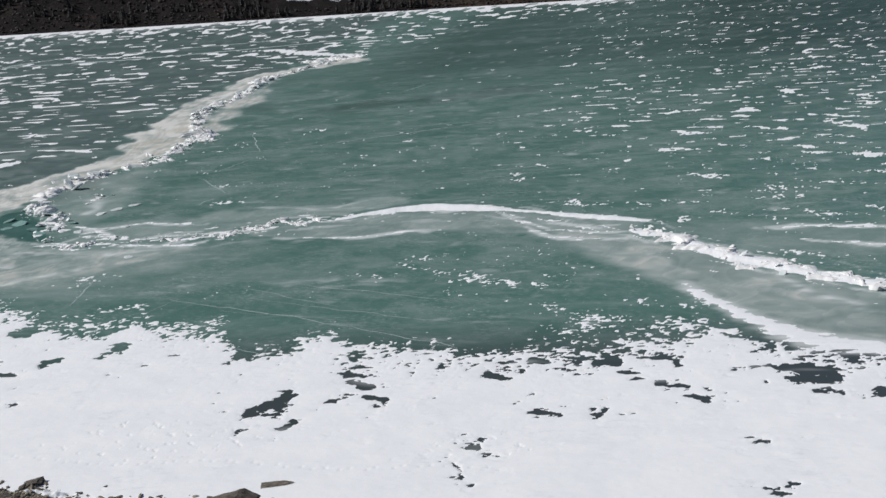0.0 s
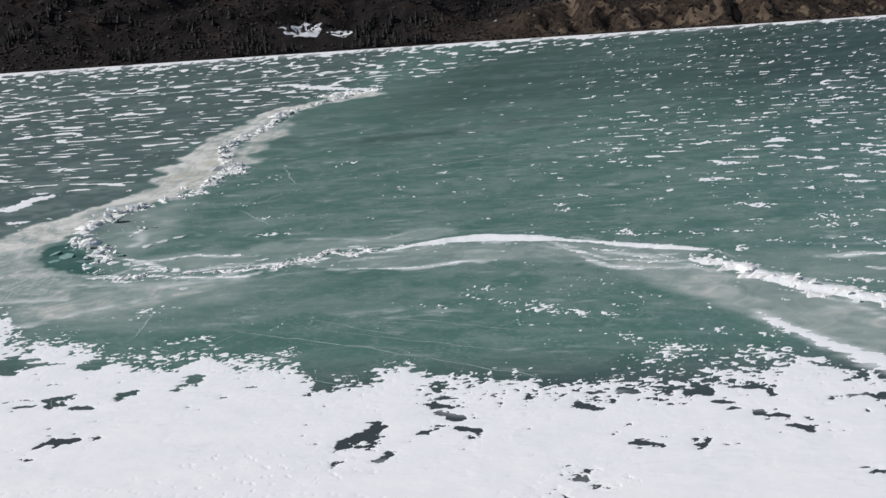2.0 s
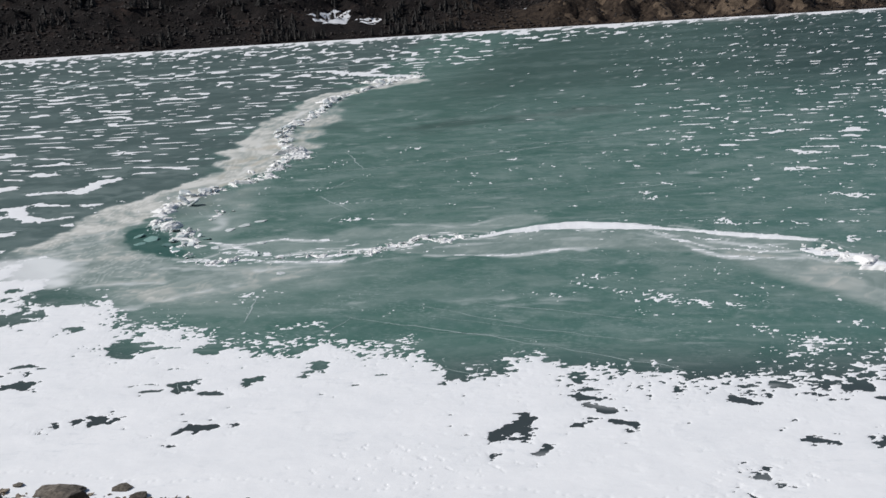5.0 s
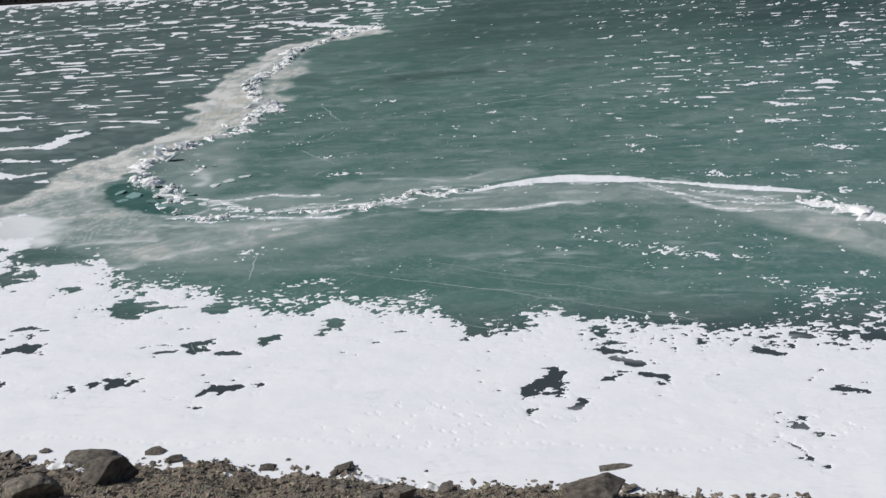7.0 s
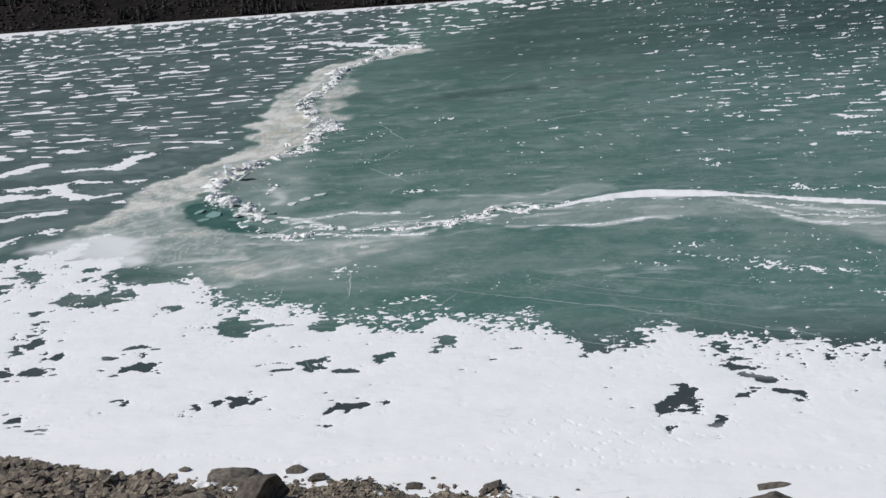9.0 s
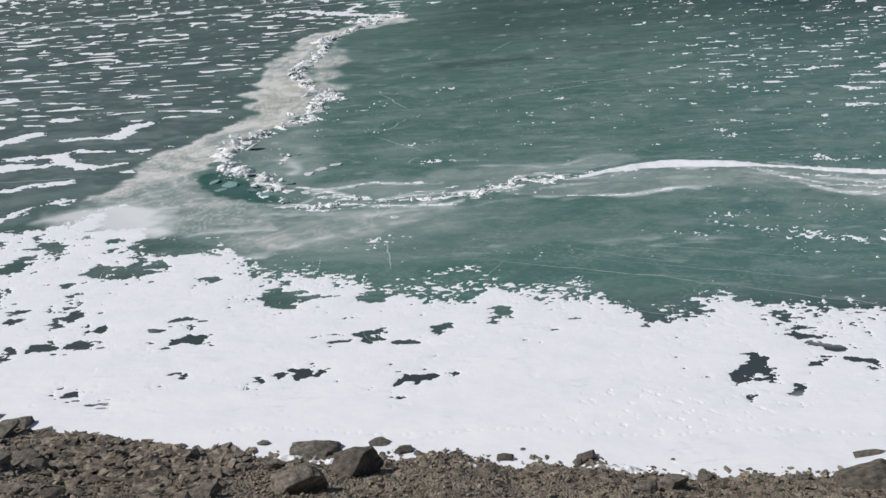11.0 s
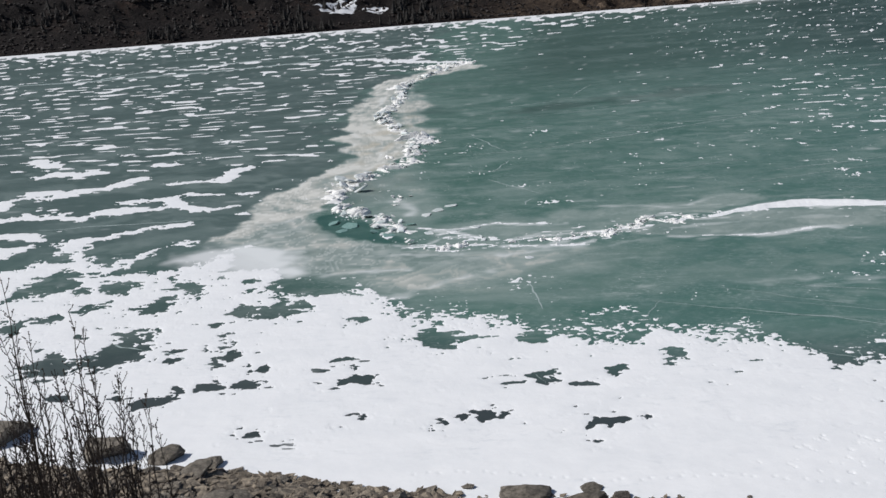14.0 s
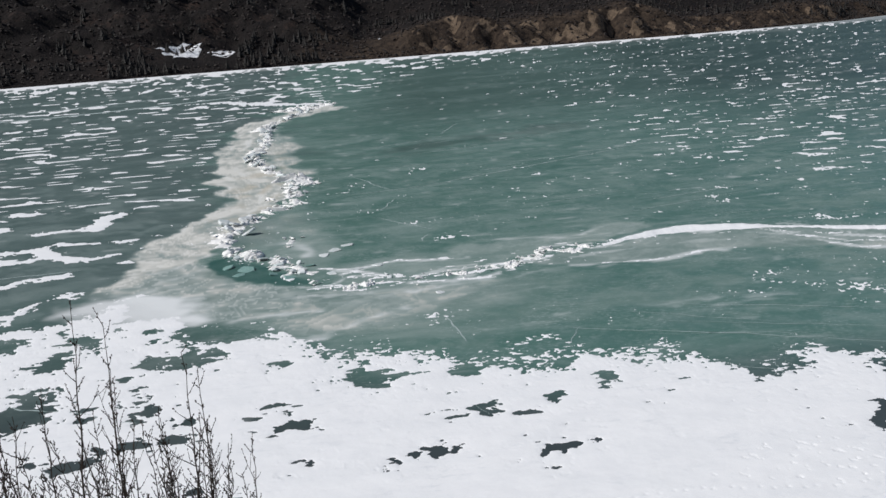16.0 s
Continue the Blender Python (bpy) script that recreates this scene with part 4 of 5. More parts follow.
def build_cracks(lake):
    for k, (a, b, half) in enumerate(CRACKS):
        piece("crack", ribbon([a, b], half * (0.75 if a[1] < 30 else 1.3), 0.006, k), lake, "frosted white hairline crack in the ice" if k == 0 else "")
    for k, (pts, half) in enumerate(SEAMS):
        piece("crack", ribbon(pts, half, 0.03, 300 + k), lake)


def build_hairlines(lake):
    """Fainter cracks that wander over the open ice."""
    rng = random.Random(77)
    for k in range(26):
        y = rng.uniform(38, 85)
        x = rng.uniform(-9 - 0.02 * y, 6 + 0.25 * y)
        a, ln = radians(rng.choice((8, 14, -12, 22, 60)) + rng.gauss(0, 6)), rng.uniform(1.5, 7) * (0.5 + y / 60)
        piece("crack", ribbon([(x, y), (x + ln * math.cos(a), y + ln * math.sin(a))], rng.uniform(0.011, 0.026) * (0.6 + y / 45), 0.006, 200 + k), lake)


def slab_mesh(seed):
    """A broken plate of ice with uneven edges."""
    rng = random.Random(seed)
    bm = bmesh.new()
    n = rng.randint(5, 7)
    ring = []
    for k in range(n):
        a = 2 * math.pi * (k + rng.uniform(-0.3, 0.3)) / n
        r = rng.uniform(0.32, 0.55)
        ring.append((r * math.cos(a) * rng.uniform(0.8, 1.2), r * math.sin(a)))
    h = rng.uniform(0.10, 0.2)
    for px, py in ring:
        bm.verts.new((px, py, -h / 2 + rng.uniform(-0.03, 0.03)))
        bm.verts.new((px * rng.uniform(0.8, 1.0), py * rng.uniform(0.8, 1.0), h / 2 + rng.uniform(-0.05, 0.05)))
    bmesh.ops.convex_hull(bm, input=bm.verts)
    bmesh.ops.bevel(bm, geom=list(bm.edges), offset=0.03, segments=1, affect="EDGES", clamp_overlap=True)
    me = bpy.data.meshes.new("ice_block")
    bm.to_mesh(me)
    bm.free()
    me.materials.append(BLOCK)
    return me


SLABS = [slab_mesh(k) for k in range(7)]


def mound(pts, half, height, seed, calm=1.2, rough=1.0):
    """The crushed ice that a pressure ridge is heaped from."""
    p = np.asarray(pts, float)
    t = np.r_[0, np.cumsum(np.hypot(*np.diff(p, axis=0).T))]
    u = np.arange(0, t[-1], 0.07)
    x, y = np.interp(u, t, p[:, 0]), np.interp(u, t, p[:, 1])
    ker = np.ones(25) / 25
    x, y = np.convolve(np.pad(x, 12, "edge"), ker, "valid"), np.convolve(np.pad(y, 12, "edge"), ker, "valid")
    dx, dy = np.gradient(x), np.gradient(y)
    ln = np.hypot(dx, dy)
    s = np.linspace(-1, 1, 25)
    w = half * (1 + 0.35 * fbm(u / 1.5, u * 0, seed, 3))
    off = 0.35 * fbm(u / 1.3, u * 0 + 5, seed + 2, 4, 0.6)
    gx = x[:, None] - dy[:, None] / ln[:, None] * (s * w[:, None] + off[:, None])
    gy = y[:, None] + dx[:, None] / ln[:, None] * (s * w[:, None] + off[:, None])
    heap = np.clip(0.85 + 0.55 * fbm(u / 2.2, u * 0 + 4, seed + 7, 3), 0.15, 1.8)[:, None]
    size = np.clip(0.42 + 0.004 * (gy - 35), 0.4, 0.9)
    lift, tilt = plates(gx / size, gy / size, seed)
    ends = np.clip(np.minimum(u / calm, (t[-1] - u) / 1.2), 0.2, 1)[:, None]
    body = (1 - np.abs(s) ** 2.5)[None]
    z = height * ends * heap * body * (0.15 + 1.2 * (lift if rough == 1 else 0.5 + rough * (lift - 0.5))) + 0.24 * rough * size * tilt * body * ends * np.minimum(heap, 1) + 0.012 * fbm(gx / 0.2, gy / 0.2, seed + 5, 2) - 0.05
    return mesh_of("mound", np.stack([gx, gy, z], -1).reshape(-1, 3), grid_faces(*gx.shape), RUBBLE, rough < 1)


def plates(x, y, seed):
    """Cells of broken plate: for each place the lift of its plate and the slope over it."""
    best, lift, tilt = np.full(x.shape, 1e9), np.zeros(x.shape), np.zeros(x.shape)
    for i in (-1, 0, 1):
        for j in (-1, 0, 1):
            cx, cy = np.floor(x) + i, np.floor(y) + j
            px, py = cx + cell(cx, cy, seed + 1), cy + cell(cx, cy, seed + 2)
            d = np.hypot(x - px, (y - py) * 0.8)
            a, near = cell(cx, cy, seed + 3) * 2 * math.pi, d < best
            best = np.where(near, d, best)
            lift = np.where(near, cell(cx, cy, seed + 4), lift)
            tilt = np.where(near, (np.cos(a) * (x - px) + np.sin(a) * (y - py)) * cell(cx, cy, seed + 5), tilt)
    return lift, tilt


def rubble(lines, seed, per_metre):
    """Small broken ice heaped along the lines: (points, half width, heap height)."""
    gen = np.random.default_rng(seed)
    kinds, tip = [], random.Random(seed)
    for k in range(14):
        v, f = hull_shape(500 + k, 9, 0.09 + 0.02 * (k % 5))
        t = np.array(Euler((tip.uniform(-0.55, 0.55), tip.uniform(-0.55, 0.55), 0)).to_matrix())
        kinds.append((v @ t.T, f))
    places = []
    for pts, half, high in lines:
        p = np.asarray(pts, float)
        t = np.r_[0, np.cumsum(np.hypot(*np.diff(p, axis=0).T))]
        n = int(t[-1] * per_metre * (0.5 + half))
        u = gen.random(n) * t[-1]
        heap = np.clip(0.75 + 0.6 * fbm(u / 2.2, u * 0 + 4, seed + 7, 3), 0.08, 2)
        keep = gen.random(n) < heap
        u, heap = u[keep], heap[keep]
        side = 0.35 * fbm(u / 1.3, u * 0 + 5, seed + 2, 4, 0.6)
        off = gen.normal(0, 0.55, len(u)) * half
        x, y = np.interp(u, t, p[:, 0]), np.interp(u, t, p[:, 1])
        a = np.interp(u, (t[1:] + t[:-1]) / 2, np.unwrap(np.arctan2(np.diff(p[:, 1]), np.diff(p[:, 0]))))
        x, y = x - np.sin(a) * (off + side), y + np.cos(a) * (off + side)
        top = high * heap * np.exp(-((off / half) ** 2) * 1.5)
        size = (0.05 + 0.24 * gen.random(len(u)) ** 2.4) * np.clip(0.8 + 0.012 * (y - 35), 0.8, 2.0)
        z = gen.random(len(u)) * np.maximum(top, 0) + 0.1 * size
        places += [(float(q), float(r), float(w), float(v), float(k), float(k) * 0.9) for q, r, w, v, k in zip(x, y, z, gen.uniform(0, 6.28, len(u)), size * 1.6)]
    return merged(kinds, places, RUBBLE, "rubble")


def build_ridge(pts, half, height, count, seed, label, quiet=0.0, spurs=(), per_metre=8, rough=1.0):
    rng = random.Random(seed)
    ridge = tagged(new("ice_ridge"), label, "ice ridge", group="pressure ridges on the lake")
    piece("mound", mound(pts, half, height, seed, max(1.2, 2.5 * quiet), rough), ridge, "white crushed ice and snow")
    for k, spur in enumerate(spurs):
        piece("mound", mound(spur[0], spur[1], spur[2], seed + 20 + k), ridge)
    tagged(piece("rubble", rubble([(pts, half, height * 1.2), *spurs], seed, per_metre), ridge, "small broken white ice"), kind="stuff")
    p = np.asarray(pts, float)
    t = np.r_[0, np.cumsum(np.hypot(*np.diff(p, axis=0).T))]
    for k in range(count):
        u = quiet + rng.random() ** 1.35 * (t[-1] - quiet)
        if math.sin(u * 1.3 + seed) + math.sin(u * 0.47) < -0.1 and rng.random() < 0.8:
            continue
        x, y = float(np.interp(u, t, p[:, 0])), float(np.interp(u, t, p[:, 1]))
        size = rng.choice((0.26, 0.36, 0.5, 0.7, 0.95)) * rng.uniform(0.8, 1.25) * (0.7 + y / 160) * (0.62 if y < 44 else 1)
        ob = piece("ice_block", rng.choice(SLABS), ridge, "")
        m = pose(x + rng.gauss(0, 0.42), y + rng.gauss(0, 0.42), 0.10 * size + rng.uniform(0, height * 0.5), rng.uniform(-34, 34), rng.uniform(-34, 34), rng.uniform(0, 360))
        ob.matrix_basis = m @ Matrix.Diagonal((size, size * rng.uniform(0.7, 1), size * rng.uniform(0.6, 1.1), 1))


# ---------------------------------------------------------------- shore and far side


def build_bank():
    xs = np.concatenate([-np.geomspace(1500, 26, 26), np.arange(-25.5, 8.5, 0.05), np.geomspace(9, 1500, 26)])
    ys = np.concatenate([-np.geomspace(900, 8, 16), np.arange(-7, 9.6, 0.4), np.arange(9.8, 18.6, 0.05), np.geomspace(18.8, 60, 8)])
    x, y = np.meshgrid(xs, ys)
    z = bank_height(x, y)
    z = z + np.where(y < -12, 0.35 * (-12 - y), 0)
    tagged(new("ground_gravel_bank", mesh_of("gravel_bank", np.stack([x, y, z], -1).reshape(-1, 3), grid_faces(*x.shape), GRAVEL, True)),
           "brown gravel bank sloping down to the ice", "gravel bank", kind="structure")


def build_hill():
    xs = np.concatenate([np.linspace(-1500, -320, 24), np.arange(-310, 520, 3.0), np.linspace(530, 1500, 20)])
    grow = np.concatenate([np.linspace(-30, -3, 4), np.arange(0, 150, 2.5), np.geomspace(153, 1300, 40)])
    x = xs[None] + 0 * grow[:, None]
    y = np.interp(xs, FAR_X, FAR_Y)[None] + grow[:, None]
    z = hill_height(x, y)
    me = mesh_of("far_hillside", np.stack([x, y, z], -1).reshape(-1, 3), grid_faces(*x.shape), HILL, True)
    s = grow[:, None] + 0 * x
    steep = np.abs(np.gradient(z, axis=0)) / np.maximum(np.abs(np.gradient(s, axis=0)), 0.1)
    sand = step(0.25, 0.6, steep + 0.10 * fbm(x / 8, y / 8, 171, 4)) * step(10, 45, x) * (1 - step(300, 380, x)) * (1 - step(38, 60, s))
    add_field(me, "sand", sand * step(0.0, 0.8, fbm(x / 13, y / 9, 181, 5, 0.6)))
    add_field(me, "bluff", step(-45, 15, x + 14 * fbm(x / 20, y / 14, 193, 3)) * (1 - step(34, 60, s)))
    flake = fbm(x / 4, y / 4, 191, 3)
    snow = np.maximum(step(1.2, 0.8, np.hypot((x + 90) / 9.5, (y - 479) / 13) + 0.2 * flake), step(1.1, 0.8, np.hypot((x + 69) / 9, (y - 480) / 11) + 0.6 * np.abs(flake)))
    snow = np.maximum(snow, 0.75 * step(2.5, 2.62, flake + 0.3 * fbm(x / 60, y / 60, 197, 2)) * (x < 20) * (s > 8))
    add_field(me, "snow", snow)
    tagged(new("backdrop_far_hillside", me), "dark wooded hillside with sandy bluffs across the lake", "hillside", kind="structure")


def merged(kind, places, mat, name):
    """Many small shapes in one mesh: the shapes by turns, each at its place, turn and size."""
    verts, faces, at = [], [], 0
    for k, (x, y, z, turn, sx, sz) in enumerate(places):
        v, f = kind[k % len(kind)]
        c, s = math.cos(turn), math.sin(turn)
        verts.append(np.stack([(v[:, 0] * c - v[:, 1] * s) * sx + x, (v[:, 0] * s + v[:, 1] * c) * sx + y, v[:, 2] * sz + z], -1))
        faces.append(f + at)
        at += len(v)
    return mesh_of(name, np.concatenate(verts), np.concatenate(faces), mat)


def spruce_shape(seed):
    rng = np.random.default_rng(seed)
    verts, faces = [], []
    for tier in range(6):
        base, tip = 0.08 + 0.14 * tier, 0.34 + 0.14 * tier
        r = 0.24 * (1 - tier / 6.5)
        n, at = 8, len(verts)
        for k in range(n):
            a = 2 * math.pi * k / n + rng.uniform(-0.2, 0.2)
            q = r * (1.15 if k % 2 else 0.6) * rng.uniform(0.7, 1.2)
            verts.append((q * math.cos(a), q * math.sin(a), base + rng.uniform(-0.04, 0.03)))
        verts.append((0, 0, min(tip, 1.0)))
        faces += [(at + k, at + (k + 1) % n, at + n) for k in range(n)]
    return np.array(verts), np.array(faces)


def hull_shape(seed, count, flat):
    rng = random.Random(seed)
    bm = bmesh.new()
    for _ in range(count):
        v = Vector((rng.gauss(0, 1), rng.gauss(0, 1), rng.gauss(0, 1))).normalized() * rng.uniform(0.8, 1.05)
        bm.verts.new((v.x * 0.5, v.y * rng.uniform(0.3, 0.5), v.z * flat))
    r = bmesh.ops.convex_hull(bm, input=bm.verts)
    bmesh.ops.delete(bm, geom=[g for g in r["geom_interior"] if isinstance(g, bmesh.types.BMVert)], context="VERTS")
    bmesh.ops.triangulate(bm, faces=bm.faces)
    bm.verts.index_update()
    out = np.array([v.co[:] for v in bm.verts]), np.array([[v.index for v in f.verts] for f in bm.faces])
    bm.free()
    return out


def build_far_growth():
    rng = np.random.default_rng(5)
    trees, scrub = [], []
    for _ in range(17000):
        x, s = rng.uniform(-330, 480), rng.uniform(0, 1) ** 1.3 * 190 + 3
        y = float(np.interp(x, FAR_X, FAR_Y)) + s
        if -102 < x < -60 and 6 < s < 34 and rng.random() < 0.97 - 0.35 * (s < 12):
            continue
        thick = float(fbm(x / 30, y / 30, 201, 3))
        sandy = 5 < x < 300 and s < 45
        if not sandy and thick + (0.1 if x > 0 else 0.0 if x > -130 else 0.1) + 0.9 * (-115 < x < -20 and s < 26) > rng.uniform(0.3, 2.2):
            h = rng.uniform(2.2, 6.5)
            trees.append((x, y, float(hill_height(np.array(x), np.array(y))) - 0.3, rng.uniform(0, 6), h * rng.uniform(0.9, 1.5), h))
        elif rng.random() < (0.5 if sandy else 0.9):
            w = rng.uniform(0.7, 2.6)
            scrub.append((x, y, float(hill_height(np.array(x), np.array(y))) + 0.2, rng.uniform(0, 6), w, w * rng.uniform(0.5, 0.9)))
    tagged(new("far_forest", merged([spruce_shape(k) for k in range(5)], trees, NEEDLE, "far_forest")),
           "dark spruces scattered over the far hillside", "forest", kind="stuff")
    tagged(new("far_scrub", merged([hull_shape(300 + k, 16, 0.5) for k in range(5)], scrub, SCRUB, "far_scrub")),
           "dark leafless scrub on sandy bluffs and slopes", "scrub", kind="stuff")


def rock_mesh(seed, flat, cuts=7, fine=2, sides=()):
    """A stone cleaved by planes, its faces uneven and its edges worn."""
    rng = random.Random(seed)
    bm = bmesh.new()
    bmesh.ops.create_cube(bm, size=1.0)
    planes = []
    for k in range(cuts):
        a = 2 * math.pi * (k + rng.uniform(-0.35, 0.35)) / cuts
        n = Vector((math.cos(a), math.sin(a), rng.gauss(0.15, 0.45))).normalized()
        planes.append((n, rng.uniform(0.30, 0.47)))
    planes.append((Vector((rng.gauss(-0.15, 0.25), rng.gauss(0, 0.25), 1)).normalized(), rng.uniform(0.22, 0.38)))
    planes.append((Vector((rng.gauss(0, 0.6), rng.gauss(0, 0.6), 1)).normalized(), rng.uniform(0.28, 0.42)))
    if sides:
        planes = [p for p in planes if p[0].y > -0.2 and len(sides) < 4] + [(Vector(n).normalized(), o) for n, o in sides]
    for n, o in planes:
        r = bmesh.ops.bisect_plane(bm, geom=list(bm.verts) + list(bm.edges) + list(bm.faces), plane_co=n * o, plane_no=n, clear_outer=True)
        cut = [g for g in r["geom_cut"] if isinstance(g, bmesh.types.BMEdge)]
        if len(cut) > 2:
            bmesh.ops.contextual_create(bm, geom=cut)
    bmesh.ops.remove_doubles(bm, verts=bm.verts, dist=0.03)
    bmesh.ops.dissolve_degenerate(bm, edges=bm.edges, dist=0.01)
    bmesh.ops.bevel(bm, geom=list(bm.edges), offset=0.016, segments=1, affect="EDGES", clamp_overlap=True)
    bmesh.ops.triangulate(bm, faces=bm.faces)
    for _ in range(fine - 1):
        bmesh.ops.subdivide_edges(bm, edges=[e for e in bm.edges if e.calc_length() > 0.12], cuts=1)
        bmesh.ops.triangulate(bm, faces=[f for f in bm.faces if len(f.verts) > 3])
    shift = Vector((seed * 3.1, seed * 1.7, 0))
    for v in bm.verts:
        v.co += v.co.normalized() * (0.045 * noise.noise(v.co * 4 + shift) + 0.022 * noise.noise(v.co * 11 + shift))
        v.co.z *= flat * 1.9
    bmesh.ops.recalc_face_normals(bm, faces=bm.faces)
    me = bpy.data.meshes.new("boulder")
    bm.to_mesh(me)
    bm.free()
    me.materials.append(ROCK)
    return me


# boulders: place, width, height
BOULDERS = [(-8.75, 15.72, 1.03, 0.34), (-7.69, 14.15, 1.10, 0.72), (-8.51, 13.0, 1.0, 0.68), (-10.70, 15.92, 0.53, 0.18),
            (-9.87, 16.19, 0.27, 0.14), (-7.41, 15.98, 0.54, 0.14), (-6.99, 15.67, 0.40, 0.20), (-9.33, 14.92, 0.38, 0.26),
            (-9.83, 14.76, 0.36, 0.22), (-9.92, 12.52, 0.62, 0.36), (-15.40, 17.39, 0.56, 0.26), (-13.97, 14.79, 0.63, 0.30),
            (-18.0, 17.85, 1.12, 0.7), (-16.54, 17.75, 0.84, 0.47), (-21.06, 18.96, 1.44, 0.83)]
MORE_BOULDERS = [(-3.43, 15.06, 0.40, 0.22), (-2.17, 13.51, 0.50, 0.34), (-2.70, 13.24, 0.47, 0.26), (-4.98, 15.26, 0.32, 0.13),
                 (1.27, 13.38, 1.20, 0.60), (1.86, 14.79, 0.77, 0.10), (-1.43, 14.20, 0.33, 0.15), (0.31, 13.95, 0.25, 0.14),
                 (-4.61, 15.50, 0.12, 0.09), (-1.82, 14.91, 0.10, 0.07), (-0.52, 14.47, 0.15, 0.07), (-13.73, 16.59, 0.45, 0.21),
                 (-15.64, 16.64, 0.95, 0.24), (-14.11, 13.94, 0.81, 0.40), (-13.56, 14.33, 0.50, 0.28), (-13.38, 10.82, 0.40, 0.28),
                 (-13.0, 11.0, 0.44, 0.25), (-12.05, 11.92, 0.41, 0.23), (-12.87, 15.72, 0.31, 0.14), (-12.82, 12.19, 0.58, 0.19)]


# faces of the larger ones: the way they look, and their distance from the middle
SHEER = (((-0.90, -0.35, 0.25), 0.30), ((0.45, -0.80, -0.40), 0.10), ((-0.05, 0.10, 0.99), 0.40), ((0.95, 0.10, 0.10), 0.47), ((0.0, 0.95, 0.20), 0.42))
CLEFT = (((-0.55, -0.50, 0.67), 0.22), ((0.86, -0.45, -0.12), 0.27))
WEDGE = (((-0.50, -0.45, 0.74), 0.20), ((0.82, -0.56, -0.12), 0.13), ((0.90, 0.30, 0.30), 0.42), ((-0.92, 0.10, 0.20), 0.45), ((0.10, 0.90, 0.40), 0.38), ((0.25, 0.10, 0.96), 0.38), ((-0.55, -0.83, -0.05), 0.40))
BROKEN = (((-0.20, -0.22, 0.95), 0.25), ((-0.82, -0.48, 0.30), 0.33), ((0.48, -0.83, -0.30), 0.07), ((0.93, 0.10, 0.30), 0.42), ((0.10, 0.95, 0.20), 0.40), ((0.55, -0.15, 0.82), 0.34), ((-0.45, 0.30, 0.84), 0.38))
WORN = (((-0.62, -0.10, 0.78), 0.27), ((0.15, -0.15, 0.97), 0.33), ((0.05, -0.90, 0.42), 0.30), ((0.90, -0.30, 0.25), 0.42), ((0.55, -0.25, 0.80), 0.36), ((-0.30, -0.80, 0.52), 0.28), ((0.0, 0.93, 0.35), 0.36),
        ((0.70, -0.70, 0.15), 0.40))


